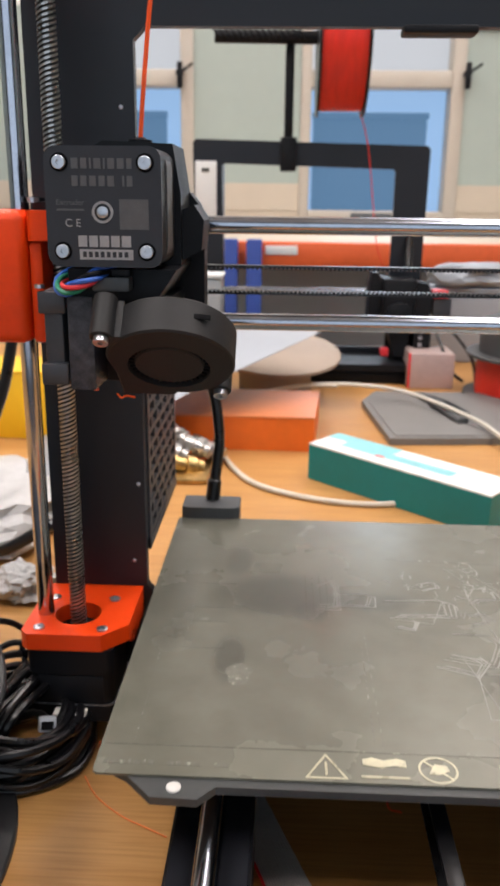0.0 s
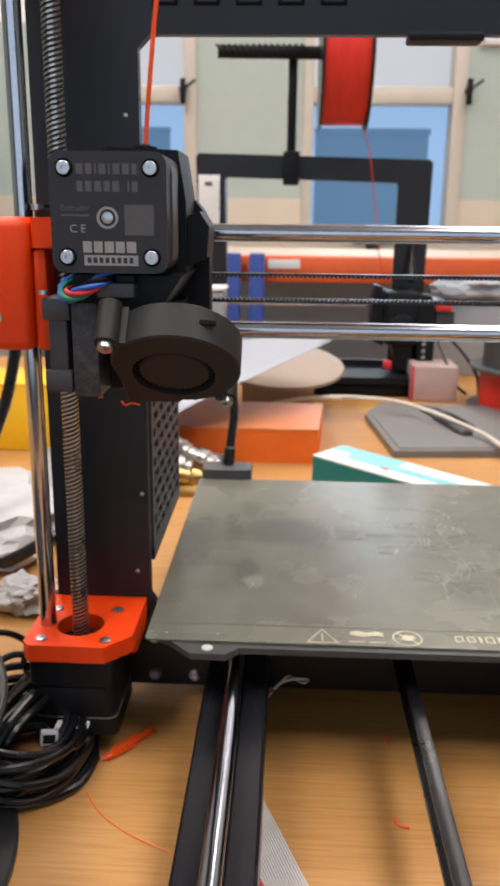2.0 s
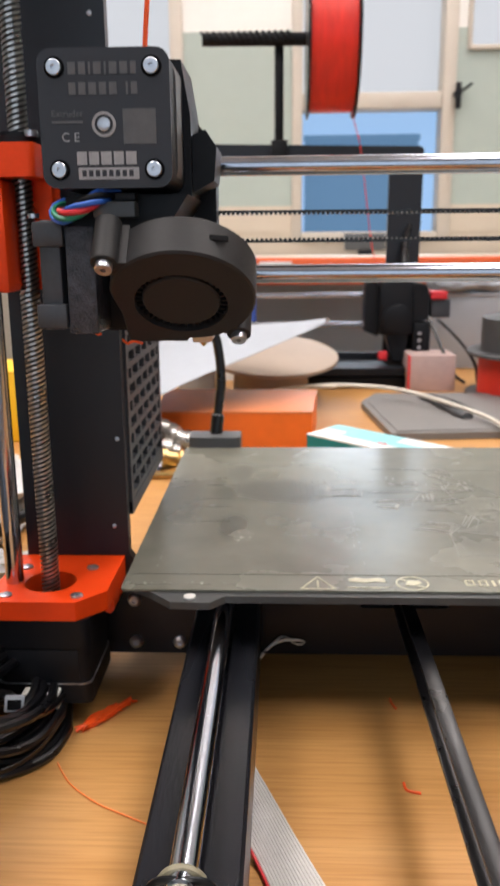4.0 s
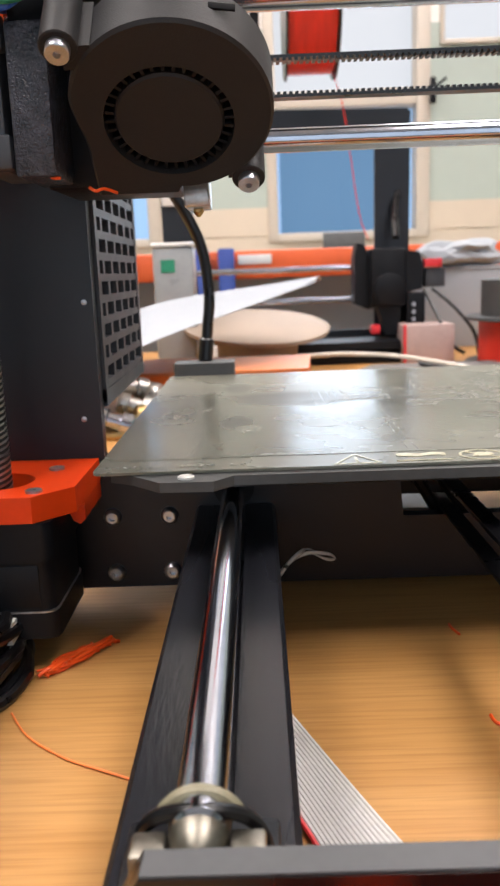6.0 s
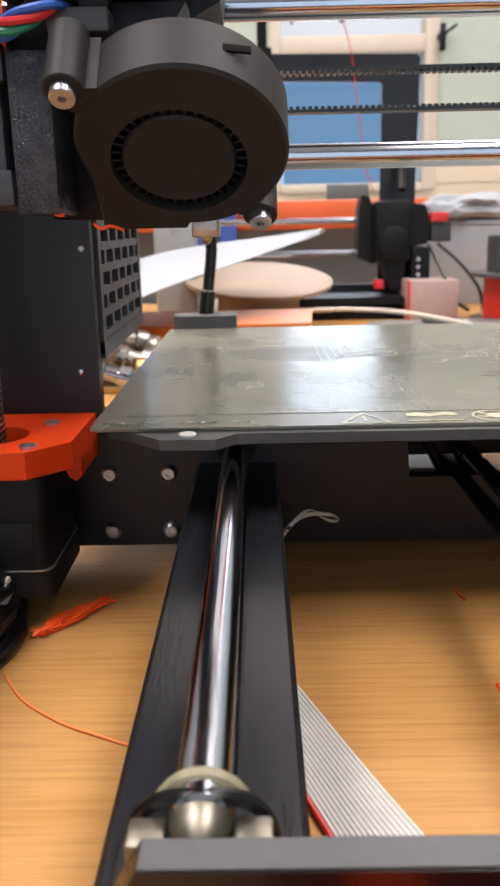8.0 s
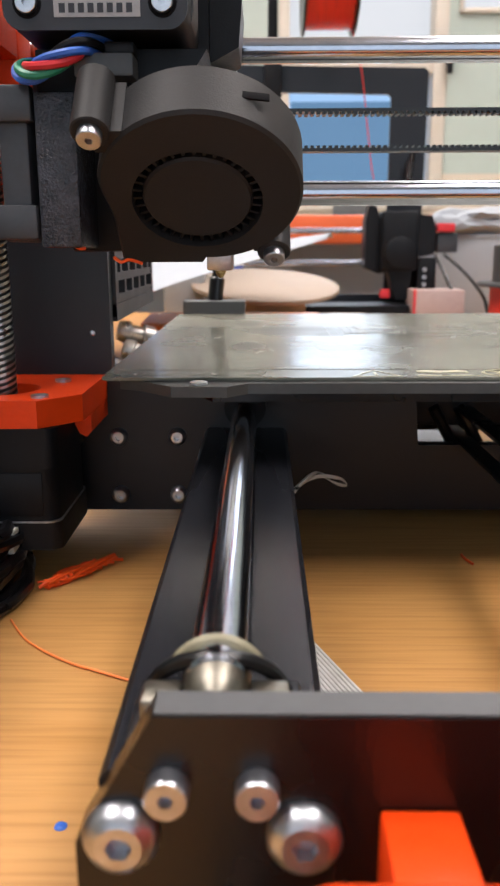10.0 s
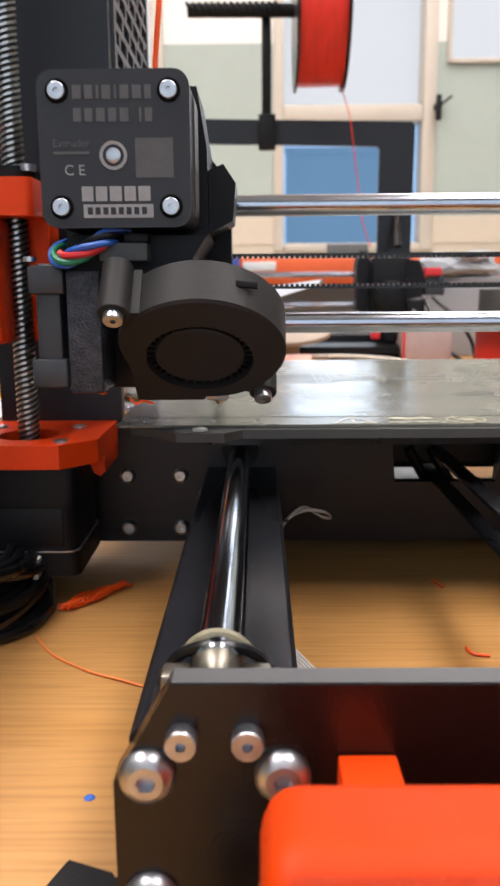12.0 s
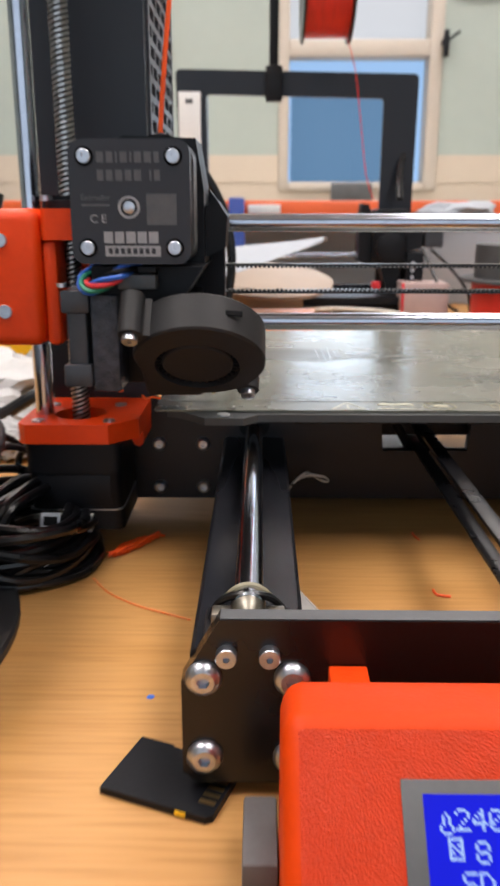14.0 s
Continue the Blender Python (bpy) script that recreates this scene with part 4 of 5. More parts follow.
# hot-end fan and shroud on the side
part("shroud", box(-62.4, -84, 187, -52, -58, 224, bevel=1), PRINTED, ext, "black printed shroud with a coarse surface")
sf = part("side_fan", box(-72, -82, 188.5, -64.5, -56, 226, bevel=1), DARKGREY, ext, "small black side fan")
part("fan_flange", box(-73.5, -84.5, 217, -62.8, -80, 225.5, bevel=0.8), DARKGREY, sf)
part("fan_flange", box(-73.5, -84.5, 189, -62.8, -80, 197.5, bevel=0.8), DARKGREY, sf)
part("fan_screw", lathe((-73, -82, 226.6), (0, 0, 1), [(0, 2), (1.4, 2)], 12), BOLT, sf)
part("connector", box(-51, -88, 226.4, -37, -78, 231.6, bevel=0.5), GREYPLASTIC, ext)
part("connector", box(-44, -86, 231.8, -37, -78, 234.5, bevel=0.4), BLACK, ext)
# the motor's leads, twisted into one bundle
core = smooth_path([(-62, -62, 233), (-64.5, -78, 230), (-63.5, -86.5, 227.6), (-60, -90, 227), (-54, -90.4, 229.6), (-48.5, -89, 233), (-45, -80, 235)], 6)
for k, m in enumerate((BLUE, RED, GREEN, BLUE, BLACK)):
    line = []
    for i, p in enumerate(core):
        side, up = frame_of(core[min(i + 1, len(core) - 1)] - core[max(i - 1, 0)])
        a = 2 * math.pi * (k / 5 + i / 26)
        line.append(p + side * 1.75 * math.cos(a) + up * 1.75 * math.sin(a))
    part("wire", sweep(line, 1.0, 8, steps=1), m, ext)
part("filament", sweep([(-39.6, -42, 276), (-37.8, -42, 300), (-32, -42, 350), (-20, -40, 430), (-4, -36, 520)], 0.95, 8), FILAMENT, ext, "orange-red filament strand")
part("filament_guide", lathe((-39.4, -42, 281.6), (0, 0, 1), [(0, 5), (1.6, 5), (1.8, 3), (2.6, 2)], 16), BLACK, ext)

# part-cooling blower, tipped so that its face looks down and forward
TH = radians(50)
NV, VV = Vector((0, -math.cos(TH), -math.sin(TH))), Vector((0, -math.sin(TH), math.cos(TH)))
BLOW = Matrix(((1, 0, 0, -21.3), (0, VV.y, NV.y, -89.4), (0, VV.z, NV.z, 198.3), (0, 0, 0, 1)))
shell = []
for i in range(72):
    a = 2 * math.pi * i / 72 - math.pi / 2
    c, s = math.cos(a), math.sin(a)
    r = 23.0 + 2.4 * max(0, math.sin((a + math.pi / 2) / 2))
    px, py = r * c - 0.1, r * s + 0.9
    if s < 0.25 and c < 0:
        # the outlet continues to the lower corner
        k = 23.2 / max(abs(c), abs(s))
        w = min(1, (0.25 - s) / 0.5)
        px, py = px * (1 - w) + (k * c + 0.8) * w, py * (1 - w) + (k * s - 1.0) * w
    shell.append((px, py))
intake = [(16.0 * math.cos(2 * math.pi * i / 72 - math.pi / 2) - 1.0, 16.0 * math.sin(2 * math.pi * i / 72 - math.pi / 2) - 1.2) for i in range(72)]
small = [(p[0] * 0.97, p[1] * 0.97) for p in shell]
lift = lambda pts, h: [(a, b, h) for a, b in pts]
bm = rings([lift(small, -15), lift(shell, -14.2), lift(shell, -0.8), lift(small, 0), lift(intake, 0), lift(intake, -9), lift([(0.02 * a, 0.02 * b) for a, b in intake], -9)])
bm.transform(BLOW)
fan = part("blower", bm, FANBLACK, ext, "matt black blower fan")
bm = rings([lift(circle(-1, -1.2, 13.4, 40), -8.8), lift(circle(-1, -1.2, 13.4, 40), -1.4), lift(circle(-1, -1.2, 12.8, 40), -0.8)])
bm.transform(BLOW)
part("hub", bm, FANBLACK, ext)
bm = None
for i in range(36):
    own = box(13.6, -0.4, -8.5, 15.8, 0.4, -1.6)
    own.transform(Matrix.Translation((-1, -1.2, 0)) @ Matrix.Rotation(2 * math.pi * i / 36, 4, "Z"))
    bm = joined(bm, own)
bm.transform(BLOW)
tagged(part("impeller", bm, BLACK, ext), kind="stuff")
for u, v, up in ((-23.3, 20.5, 17), (17.8, -19.8, 15)):
    bm = lathe((u, v, -up), (0, 0, 1), [(0, 4.4), (up - 0.3, 4.4), (up, 4.0)], 20)
    bm = box(min(u, u * 0.7), min(v, v * 0.7), -up + 1, max(u, u * 0.7), max(v, v * 0.7), -0.6, bm=bm)
    bm.transform(BLOW)
    part("lug", bm, FANBLACK, ext)
    o = BLOW @ Vector((u, v, 0))
    socket_bolt("blower_screw", o, 2.8, 2.4, ext, BLOW.to_3x3() @ Vector((0, 0, 1)), dome=False, label="zinc screw")
# thin black strip that paints the shade inside the slot
own = box(5, 24.6, -9, 13, 25.2, -6.8, 0.2)
own.transform(Matrix.Rotation(radians(-8), 4, "Z"))
own.transform(BLOW)
part("slot_shade", own, SHADEBLACK, ext)
hb = part("heater_block", box(-22.6, -54, 180.5, -15.2, -38, 189, bevel=0.6), SCREWSTEEL, ext, "bare metal heater block")
part("nozzle", lathe((-19, -46, 180.4), (0, 0, -1), [(0, 1.6), (0.8, 1.6), (2.2, 0.5)], 14), BRASS, ext)
for k, (x, y, z) in enumerate(((-55, -80, 187.8), (-53, -81, 187.2))):
    part("crumb", sweep([(x - 1.1, y, z), (x, y - 0.5, z + 0.4 * (-1) ** k), (x + 1.0, y + 0.4, z - 0.3)], 0.45, 6, steps=3), FILAMENT, ext)
part("drip", sweep([(-45, -78, 184.5), (-43, -80, 183.4), (-41, -79, 184), (-38, -77, 183)], 0.45, 6), FILAMENT, ext, "stray strand of orange filament")

# ---- on the table, by the printer ----
def card():
    c = thing("memory_card", "black memory card lying on the table by the printer", "memory card")
    m = Matrix.Translation((-20.1, -204.5, 0.3)) @ Matrix.Rotation(radians(-21), 4, "Z")
    bm = prism([(-16, -11), (14.5, -11), (16, -9.5), (16, 12), (2, 12), (1, 11.2), (-5, 11.2), (-6, 12), (-16, 12)], "z", 0, 2.1, bevel=0.35)
    bm.transform(m)
    part("case", bm, BLACK, c)
    bm = None
    for i in range(5):
        bm = box(10.5, -6.5 + i * 2.7, 2.12, 15, -5.0 + i * 2.7, 2.22, bm=bm)
    bm.transform(m)
    part("contact", bm, BRASS, c, "row of worn contacts")
    bm = box(6, -11.3, 0.4, 9, -10.9, 1.8)
    bm.transform(m)
    part("tab", bm, YELLOW, c)


card()


def scrap(name, label, pts, r, mat=FILAMENT, flat=1.0):
    t = tagged(part(name, sweep(pts, r, 7, steps=6, flat=flat), mat), label, "plastic scrap")
    return t


tuft = thing("filament_tuft", "frayed tuft of orange filament on the table", "plastic scrap")
rnd = random.Random(3)
bm = None
for k in range(22):
    s, e = rnd.uniform(-0.06, 0.3), rnd.uniform(0.6, 1.04)
    pts = []
    for j in range(4):
        t = s + (e - s) * j / 3
        w = rnd.uniform(-3.0, 3.0) * (1.1 - 0.6 * t)
        pts.append((-63 + 19.5 * t + w * 0.78, -56.5 + 24 * t - w * 0.62, max(0.5, 1.3 + rnd.uniform(-0.8, 1.6))))
    bm = sweep(pts, rnd.uniform(0.4, 0.75), 6, bm=bm, steps=4)
part("tuft", bm, FILAMENT, tuft)
part("knot", sweep([(-64, -58, 1.2), (-61.5, -56, 2.4), (-59, -55, 1.8), (-60, -52.5, 1.5), (-62.5, -55, 1.6)], 0.7, 7), FILAMENT, tuft)
scrap("filament_thread", "thin curved thread of orange filament on the table", [(-66.5, -79, 0.5), (-58, -92, 0.5), (-45, -103, 0.5), (-34, -109, 0.6), (-23, -114.5, 0.5)], 0.34, material("pale_orange_thread", (0.85, 0.22, 0.05), 0.5))
scrap("filament_crumb", "small curl of orange filament on the table", [(73.2, -88, 0.5), (74, -92.5, 0.6), (79, -94, 0.5)], 0.55)
scrap("filament_crumb", "small curl of orange filament on the table", [(75.5, -27, 0.5), (75.8, -31, 0.6), (77.2, -35.5, 0.5)], 0.5)
tagged(part("paint_speck", lathe((-31.5, -164.3, 0), (0, 0, 1), [(0, 1.3), (0.3, 1.1), (0.5, 0.6)], 9), BLUE), "tiny blue crumb on the table", "crumb")

rib = thing("ribbon_cable", "grey flat ribbon cable lying beside the rail", "cable")
for k in range(16):
    y0 = -90 - 3.0 * k
    n = (-204 - y0) / -48.7
    part("core", sweep([(13.5, y0 + 8, 3.5), (18, y0 - 0.5, 1.4), (15 + 22.5 * n * 0.5, y0 + (-204 - y0) * 0.5, 1.0), (15 + 22.5 * n, -204, 3.0)], 0.66, 6, steps=4),
         RED if k == 15 else RIBBON, rib)
wires = thing("wire_bundle", "loop of thin white wires under the bed", "cable")
for k in range(3):
    part("wire", sweep([(15.6, -34 + k, 24), (20 + k, -28, 27 + k), (26, -24 + k * 1.5, 28), (33, -20, 26 - k), (36, -14, 22)], 0.7, 6), WHITEWIRE if k != 1 else CABLE, wires)

coil = thing("power_lead", "coiled glossy black cable with a pale plug on the table", "cable")
rnd = random.Random(11)
for k in range(22):
    layer, out = k // 5, k % 5
    cx, cy = -101 + rnd.uniform(-2.5, 2.5), -59 + rnd.uniform(-4, 4)
    rx, ry = 33 - 3.4 * out + rnd.uniform(-4, 1.5), 38 - 3.6 * out + rnd.uniform(-4, 2)
    z, ph, am = 3.0 + 5.2 * layer + 1.4 * (out % 2), rnd.uniform(0, 6.28), rnd.uniform(1.5, 6.0)
    tilt = rnd.uniform(-0.28, 0.28)
    ring = [2 * math.pi * i / 12 for i in range(12)]
    part("turn", sweep([(cx + rx * math.cos(a) * (1 + 0.05 * math.sin(2 * a + ph)), cy + ry * math.sin(a), max(2.2, z + am * math.sin(2 * a + ph) + tilt * rx * math.cos(a))) for a in ring], 2.05, 8, closed=True, steps=4), CABLE, coil)
for k in range(5):
    x0 = -112 + 5 * k
    part("turn", sweep([(x0 - 14, -96 + 3 * k, 8 + 2 * k), (x0 - 6, -78, 27 + k), (x0 + 2, -58 + 2 * k, 31 + (k % 2) * 3), (x0 + 4, -34, 29), (x0 - 4, -20 + 2 * k, 16)], 2.05, 8, steps=5), CABLE, coil)
plug = part("plug", box(-4, -3, -3.4, 4, 5, 3.4, bevel=0.8), PAPER, coil, "pale plastic plug")
# black patch on the face paints the dark of the opening
part("hole_shade", box(-2.8, -3.2, -2.3, 2.8, -2.9, 1.6), SHADEBLACK, plug)
part("boot", sweep([(0, 3.5, 0), (-1, 9, 1.5), (-5, 16, 3), (-12, 22, 1)], 2.5, 8, steps=5), CABLE, plug)
plug.matrix_local = pose(-85 * K, -72 * K, 23 * K, -28, 8, 16)
part("lead", sweep([(-104, -30, 14), (-112, -22, 34), (-101, -26, 44), (-96, -34, 40), (-112, -40, 46), (-130, -60, 38)], 1.7, 8), CABLE, coil)
part("lead", sweep([(-100, -22, 20), (-108, -14, 34), (-122, -18, 46), (-140, -30, 48)], 1.7, 8), CABLE, coil)

reel = thing("black_reel", "large dark reel lying flat on the table", "reel")
for z in (0.2, 68):
    part("flange", lathe((-189, -139, z), (0, 0, 1), [(0, 25), (0, 104), (0.8, 105), (3.4, 105), (4.2, 104), (4.2, 25)], 72), REELGREY, reel)
part("winding", lathe((-189, -139, 4.4), (0, 0, 1), [(0, 30), (0, 72), (20, 73.5), (42, 72.5), (63.4, 73), (63.4, 30)], 56), CABLE, reel, "black filament wound on the reel")
part("hub", lathe((-189, -139, 0.2), (0, 0, 1), [(0, 27), (72, 27), (72.4, 26)], 40), REELGREY, reel)

# ---- behind the printer ----
def lump(name, label, cat, centre, size, mat, seed, n=3, amp=0.35):
    bm = bmesh.new()
    bmesh.ops.create_icosphere(bm, subdivisions=n, radius=1)
    for v in bm.verts:
        d = 1 + amp * noise.noise(v.co * 1.7 + Vector((seed, 0, 0))) + amp * 0.6 * noise.noise(v.co * 4.3 + Vector((0, seed, 0)))
        c = v.co * d
        v.co = (centre[0] + c.x * size[0], centre[1] + c.y * size[1], max(0.3, centre[2] + c.z * size[2]))
    return tagged(part(name, bm, mat, angle=25), label, cat)


lump("plastic_bag", "crumpled white plastic bag on the table behind the printer", "bag", (-235, 225, 16), (75, 90, 24), WHITEBAG, 4.2, 4)
tagged(part("paper_slip", prism([(60, 116), (112, 114), (113, 206), (63, 208)], "z", 0.3, 1.6), PAPER), "white paper slip on the table under the bed", "paper")
lump("foil_scrap", "crumpled silver foil on the table", "foil", (-150, 100, 10), (20, 18, 12), WHITEBAG, 9.1, 4, 0.55)
lump("foil_scrap", "crumpled film scrap behind the printer", "foil", (-44, 122, 12), (14, 20, 12), WHITEBAG, 2.7, 4, 0.55)
ybox = thing("yellow_box", "bright yellow carton behind the printer", "box")
part("carton", box(-380, 470, 0.3, -228, 560, 74, bevel=1.5), YELLOW, ybox)
part("lid", box(-380.6, 469.4, 74.2, -227.4, 560.6, 77, bevel=1), YELLOW, ybox)
cab = thing("thick_cable", "thick black cable arching behind the printer", "cable")
part("cord", sweep([(-118, 165, 34), (-145, 152, 30), (-172, 148, 15), (-190, 152, 9), (-205, 165, 30), (-208, 190, 70), (-196, 215, 118), (-190, 230, 160)], 4.6, 10), CABLE, cab)

metal = thing("metal_fittings", "heap of shiny metal pipe fittings on the table", "metal part")
for k, (x, y, z, m) in enumerate(((-52, 388, 26, FOIL), (-78, 378, 20, FOIL), (-60, 350, 13, BRASS), (-40, 402, 18, STEEL), (-90, 340, 14, STEEL), (-84, 392, 34, FOIL))):
    ax = Vector((1, 0.35 * (k % 3 - 1), -0.3))
    part("fitting", lathe((x - 31, y, z + 4), ax, [(0, 8), (4, 9.5), (9, 9.5), (10, 7), (20, 7), (21, 10), (30, 10), (32, 8), (38, 8)], 16), m, metal)
part("base", box(-122, 330, 0.3, -48, 415, 6, bevel=2), BRASS, metal)

obox = thing("orange_box", "low orange carton lying on the table", "box")
part("carton", prism([(-104, 448), (56, 446), (66, 572), (-112, 578)], "z", 0.3, 36, bevel=1), ORANGECARD, obox)
part("lid", prism([(-104, 447.5), (56.5, 445.5), (66.4, 572.4), (-112, 578.4)], "z", 36.2, 38.4, bevel=0.8), ORANGETOP, obox)

tbox = thing("teal_box", "teal and white carton lying behind the printer", "box")
o = [(48, 359), (190, 221), (221, 258), (80, 396)]
part("carton", prism(o, "z", 0.3, 34.6, bevel=0.6), TEAL, tbox)
part("lid", prism(o, "z", 34.8, 36.2, bevel=0.3), WHITECARD, tbox, "white printed lid")
d1, d2 = Vector((142, -138)) / 198, Vector((31, 37)) / 48.3
def lid_patch(a0, b0, a1, b1, z):
    base = Vector((48, 359))
    return prism([tuple(base + d1 * a + d2 * b) for a, b in ((a0, b0), (a1, b0), (a1, b1), (a0, b1))], "z", z, z + 0.15)
part("print", lid_patch(0, 30, 80, 48, 36.25), PALETEAL, tbox)
part("print", lid_patch(26, 16, 150, 30, 36.25), PALETEAL, tbox)
part("print", lid_patch(70, 14, 80, 18, 36.45), RED, tbox)

pad = thing("grey_pad", "flat grey board on the table", "board")
part("board", prism([(126, 655), (142, 478), (420, 505), (420, 720), (150, 715)], "z", 0.3, 8, bevel=1), GREYPAD, pad)
part("mat", prism([(134, 648), (149, 486), (414, 512), (414, 712), (156, 707)], "z", 8.1, 9.2, bevel=0.3), GREYPAD, pad)
tool = thing("hand_tool", "dark hand tool lying on the grey board", "tool")
part("body", sweep([(206, 672, 13), (218, 630, 14), (228, 585, 13), (236, 545, 12)], [6] * 6 + [9] * 10 + [7] * 20, 10, steps=6, flat=0.6), GREYPLASTIC, tool)
part("grip", sweep([(214, 660, 14), (232, 620, 15), (246, 575, 13)], 5, 8, flat=0.6), BLACK, tool)

tube = thing("plastic_tube", "long loop of white plastic tube on the table", "tube")
part("loop", sweep([(92, 640, 30), (40, 655, 26), (-10, 610, 20), (-44, 552, 14), (-55, 485, 8), (-43, 428, 4), (-9, 339, 3), (44, 297, 3), (104, 283, 3), (150, 300, 3)], 2.6, 9), PTFE, tube)
part("loop", sweep([(-46, 555, 20), (6, 622, 26), (60, 655, 28), (120, 660, 28), (182, 640, 24), (247, 536, 17), (268, 455, 12), (300, 380, 6)], 2.6, 9), PTFE, tube)

# red filament reel lying flat
rr = thing("red_reel", "reel of red filament lying on its side", "reel")
cx, cy = 376, 735
part("flange", lathe((cx, cy, 0.4), (0, 0, 1), [(0, 99), (1, 100), (4, 100), (5, 99)], 48), GREYPLASTIC, rr)
part("filament", lathe((cx, cy, 5.2), (0, 0, 1), [(0, 84), (52, 84)], 48), FILAMENTRED, rr)
part("flange", lathe((cx, cy, 57.4), (0, 0, 1), [(0, 99), (1, 100), (4, 100), (5, 99)], 48), GREYPLASTIC, rr)
part("core", lathe((cx, cy, 62.6), (0, 0, 1), [(0, 82), (44, 82), (45, 80)], 40), GREYPLASTIC, rr)

pbox = thing("pinkish_box", "small pinkish carton with a red edge", "box")
part("carton", box(203, 772, 0.3, 268, 840, 51, bevel=0.8), PINKBOX, pbox)
part("edge", box(201.5, 770.5, 0.3, 205, 774, 52, bevel=0.4), RED, pbox)
wbox = thing("white_box", "white carton behind the printers", "box")
part("carton", box(258, 985, 0.3, 420, 1060, 118, bevel=1), PAPER, wbox)
part("lid", box(256, 983, 118.2, 422, 1062, 124, bevel=1), PAPER, wbox)
lump("packing_paper", "heap of crumpled white packing paper", "paper", (330, 1010, 142), (70, 40, 22), PAPER, 6.4, 3)

def paper_sheet():
    """A large sheet of paper that rises in a shallow curve to its pointed corner."""
    near = smooth_path([(-190, 250, 1.2), (-135, 320, 40), (-85, 380, 70), (0, 488, 94), (74, 582, 114)], 5)
    far = smooth_path([(-250, 480, 1.2), (-190, 560, 55), (-117, 612, 92), (-20, 632, 108), (82, 600, 116)], 5)
    cols, top, low = 6, [], []
    for a, b in zip(near, far):
        top.append([a.lerp(b, k / cols) + Vector((0, 0, 5 * math.sin(math.pi * k / cols))) for k in range(cols + 1)])
        low.append([p - Vector((0, 0, 0.6)) for p in top[-1]])
    return rings([t + q[::-1] for t, q in zip(top, low)])


tagged(part("paper_sheet", paper_sheet(), PAPER, angle=60), "large curved sheet of white paper on the table", "paper")
clear = thing("clear_box", "cloudy clear plastic box with a green sticker", "box")
part("case", box(-113, 700, 0.3, -64, 750, 160, bevel=4), material("cloudy_plastic", (0.30, 0.32, 0.33), 0.3, var=0.12, scale=30), clear)
part("sticker", box(-103, 698.8, 130, -86, 699.8, 145), GREEN, clear)
part("lid", box(-115, 698, 160.2, -62, 752, 165, bevel=2), WHITECARD, clear)
disc = thing("beige_reel", "pale beige reel lying slightly tilted on the table", "reel")
part("flange", lathe((10, 715, 60), (0.04, -0.17, 0.98), [(-3, 88), (-2, 90), (2, 90), (3, 88)], 64), BEIGE, disc)
part("drum", lathe((10, 716, 0.4), (0, 0.0, 1), [(0, 50), (44, 50)], 40), BEIGE, disc)
part("stand", lathe((10, 716, 44.6), (0, 0, 1), [(0, 40), (9, 40)], 32), BEIGE, disc)
tagged(part("white_board", prism([(-95, 870), (60, 850), (90, 905), (-95, 905)], "z", 0.3, 24, bevel=1), WHITECARD), "white panel lying on the table", "panel")

# ---- the second printer ----
two = thing("second_printer", "black desktop filament printer with a red reel on top", "printer")
so = [(-116, 0.4), (228, 0.4), (230, 200), (231.5, 335), (227, 340.2), (-117, 347.2), (-122, 342), (-119, 200)]
si = [(-72, 40), (180, 40), (181, 200), (181.5, 303), (178, 306.8), (-74, 312.8), (-78, 309), (-76, 200)]
part("frame", with_hole(so, si, "y", 890, 896), POWDER, two)
sup = part("supply", box(-120, 897, 60, -79, 960, 318, bevel=2), BLACK, two)
part("supply_label", box(-118, 884, 222, -86, 889.6, 316, bevel=1), WHITECARD, sup, "pale label on the supply")
part("label_print", box(-108, 883.2, 300, -97, 883.9, 306), GREYPLASTIC, sup)
part("base", box(60, 800, 0.4, 226, 915, 16, bevel=2), BLACK, two)
part("print_bed", prism([(62, 790), (200, 790), (215, 905), (62, 905)], "z", 20, 30, bevel=1), BLACK, two)
part("bed_post", box(120, 840, 16, 150, 870, 20), BLACK, two)
for z in (128, 84):
    part("beam_rod", rod((-110, 880, z), (150, 880, z), 4, 12), STEEL, two)
part("beam_end", box(168, 862, 70, 176, 921, 150, bevel=3), BLACK, two)
e = part("print_head", box(166, 820, 74, 214, 872, 152, bevel=4), BLACK, two, "black print head")
part("head_carriage", prism([(146, 78), (166, 70), (166, 140), (160, 158), (150, 160), (146, 140)], "y", 840, 878, bevel=2), BLACK, e)
part("head_cover", prism([(184, 152), (232, 146), (238, 128), (236, 96), (214, 92), (214, 140)], "y", 826, 868, bevel=3), BLACK, e)
part("head_motor", box(214.4, 822, 40, 240, 862, 92, bevel=3), BLACK, e)
part("head_fan", lathe((190, 819, 98), (0, -1, 0), [(0, 21), (8, 21), (9, 19)], 24), BLACK, e)
part("head_duct", prism([(176, 74), (208, 74), (202, 36), (188, 36)], "y", 826, 864, bevel=2), BLACK, e)
part("head_clip", box(239, 822, 125, 262, 850, 136, bevel=1), RED, e)
part("head_tip", box(166, 818, 38, 178, 832, 50, bevel=1), RED, e)
part("head_plug", box(241, 828, 98, 268, 862, 124, bevel=2), DARKGREY, e)
for hz in (84, 104, 124):
    part("head_screw", lathe((224, 821.5, hz * 0.5 + 14), (0, -1, 0), [(0, 3), (1.6, 2.6)], 10), BOLT, e)
part("head_cable", sweep([(205, 850, 166), (208, 880, 210), (222, 905, 250), (226, 912, 290)], 5, 8), CABLE, two)
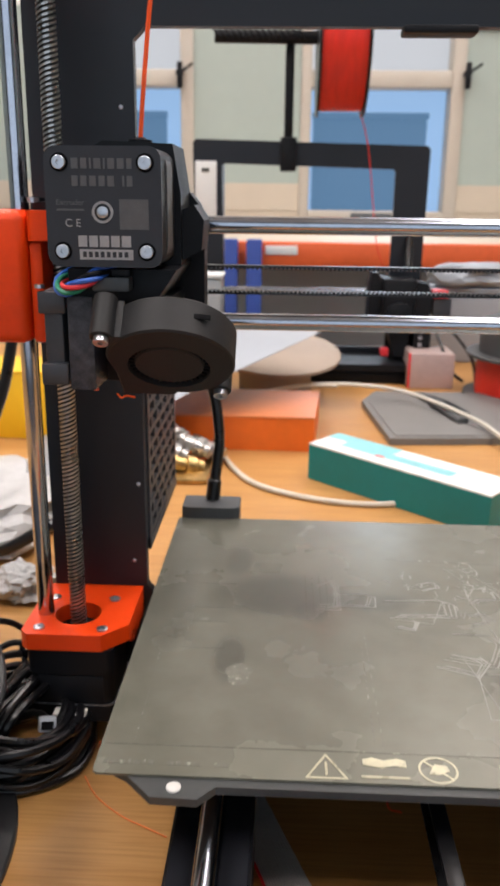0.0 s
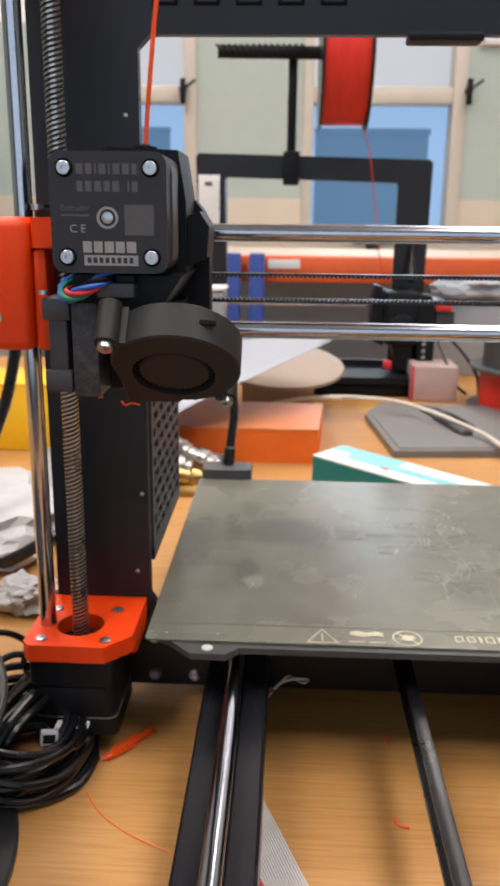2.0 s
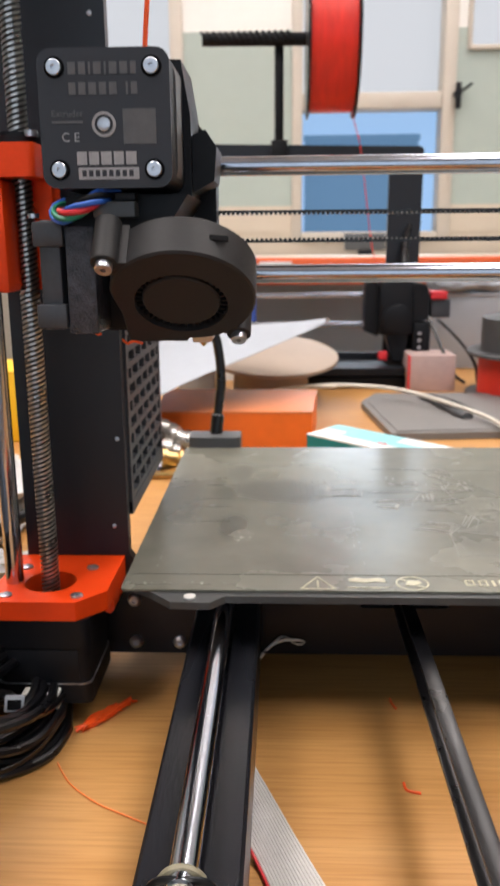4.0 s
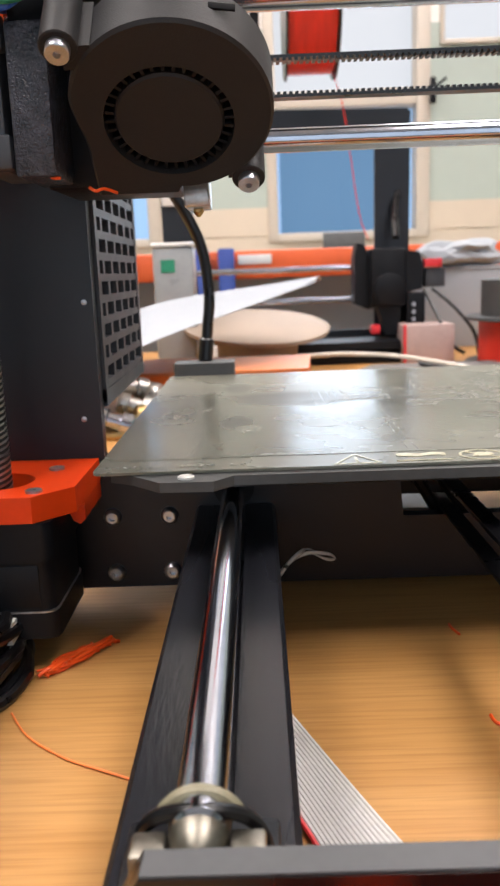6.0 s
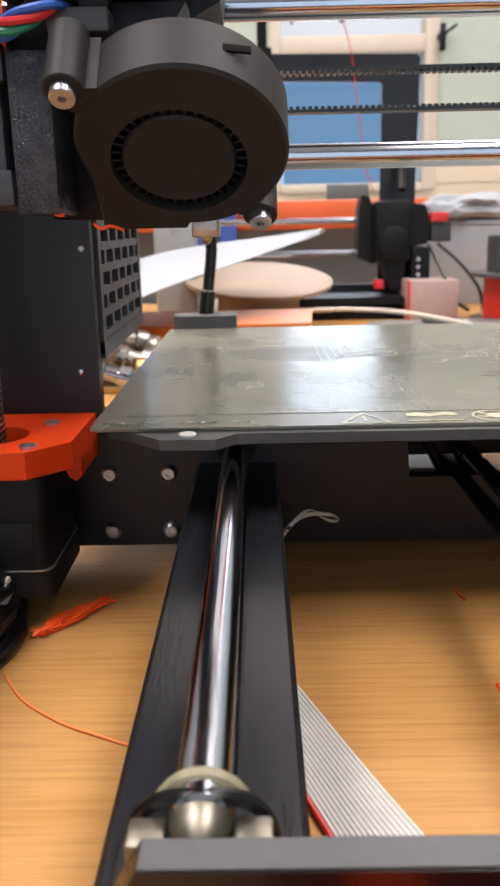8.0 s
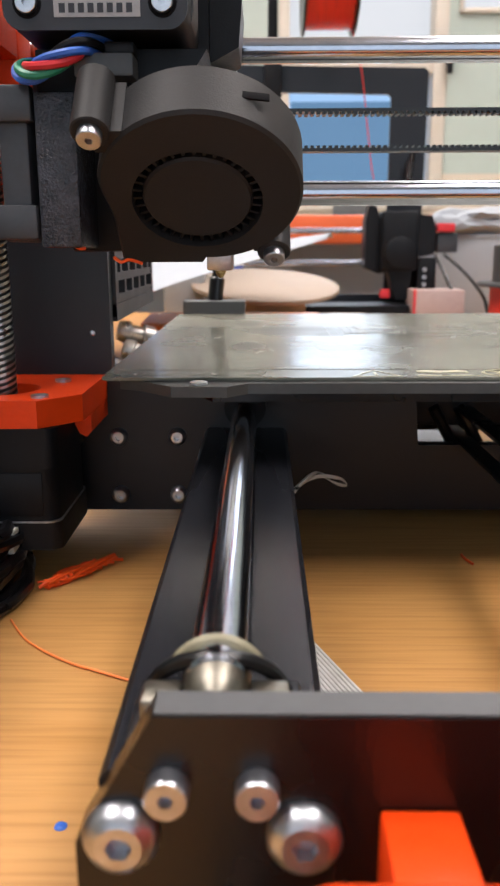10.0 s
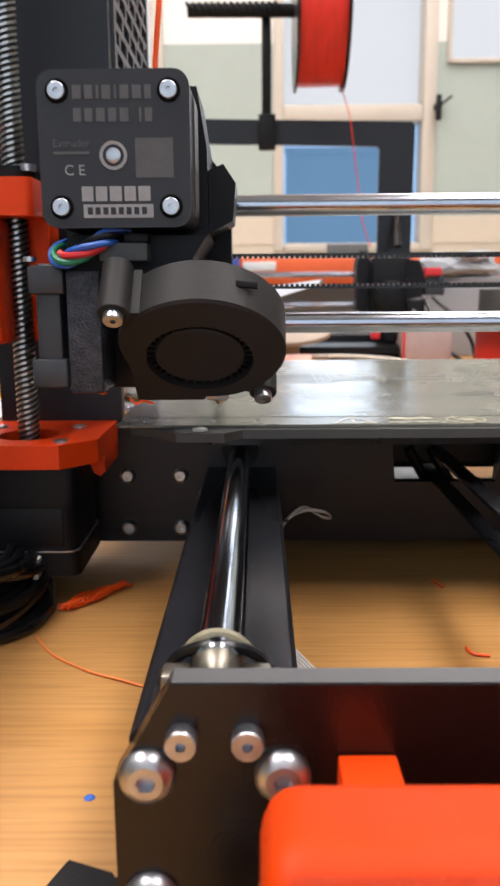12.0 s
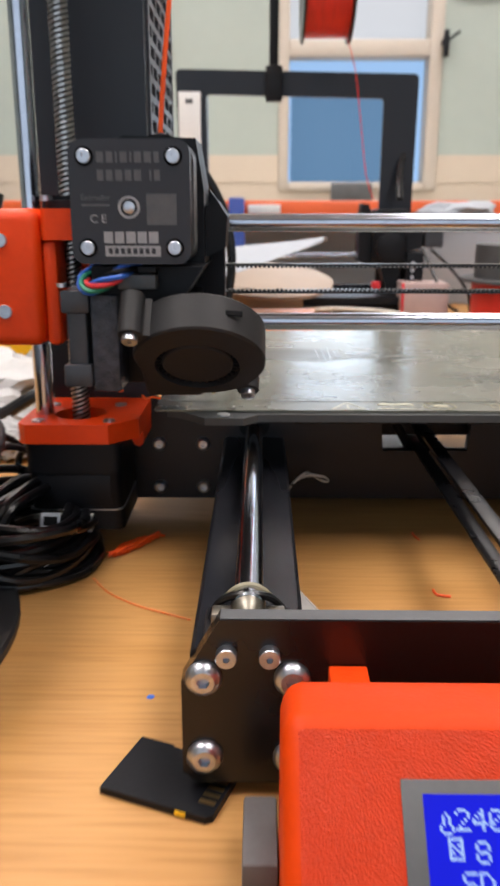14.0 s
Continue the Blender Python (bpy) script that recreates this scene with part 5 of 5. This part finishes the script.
part("cord", sweep([(238, 826, 96), (252, 800, 60), (266, 780, 25), (282, 772, 12)], 2.4, 8), CABLE, two)
part("cord", sweep([(250, 826, 96), (276, 805, 70), (296, 785, 40), (300, 772, 12)], 2.4, 8), CABLE, two)
# reel holder on top: post, arm and reel
part("holder_post", box(14, 880, 338, 27, 889.4, 478, bevel=2), BLACK, two)
part("holder_foot", box(9, 876, 302, 33, 889.4, 350, bevel=2), BLACK, two)
bm = rod((-87, 872, 483), (129, 872, 481), 9, 16)
for i in range(15):
    bm = joined(bm, lathe((-84 + i * 8.6, 872, 483), (1, 0, 0.75), [(0, 11.5), (1.6, 12.2), (3.2, 11.5)], 14))
part("holder_arm", bm, BLACK, two, "ribbed black holder arm")
rl = part("reel_filament", lathe((63, 872, 481), (1, 0, 0), [(0, 96), (61, 96)], 64), FILAMENTRED, two, "red filament wound on the reel")
for x in (59, 125):
    part("reel_flange", lathe((x, 872, 481), (1, 0, 0), [(0, 104), (3, 104)], 64), CABLE, two, "dark reel flange")
part("strand", sweep([(122, 866, 386), (136, 864, 340), (146, 862, 270), (156, 860, 200), (168, 858, 165)], 0.8, 6), FILAMENTRED, two)


# ---- movement ----
def motions():
    walk(bed, [(t, pose(0, y * K, 0)) for t, y in ((0, -75.5), (0.5, -50.3), (1.0, -25.3), (1.5, 0), (2.0, 25.6), (2.1, 27.6), (2.5, 27.8), (2.8, 24.5), (3.0, 23.2), (3.3, 24.0), (4.0, 26.5), (14, 26.6))])
    sink = ((0, 0), (3.0, 0), (3.3, -2.4), (4.0, -10.9), (5.5, -28.9), (6.0, -35.0), (6.5, -41.0), (7.0, -46.9), (7.5, -52.9), (8.0, -58.8), (10.5, -88.0), (11.0, -93.8), (11.5, -99.6), (12.0, -105.0), (12.3, -106), (14, -106))
    slide = ((0, 0.1), (2.5, 0.4), (2.6, 2.0), (3.0, 11.7), (3.3, 13.2), (5.5, 13.3), (8, 13.3), (10.5, 12.5), (13.0, 12.2), (13.15, 11.5), (13.45, 2.0), (13.6, 1.5), (14, 1.5))
    times = sorted({t for t, v in sink} | {t for t, v in slide})
    at = lambda rows, t: float(np.interp(t, [r[0] for r in rows], [r[1] for r in rows]))
    walk(beam, [(t, pose(0, 0, z * K)) for t, z in sink])
    walk(ext, [(t, pose(at(slide, t) * K, 0, at(sink, t) * K)) for t in times])


motions()
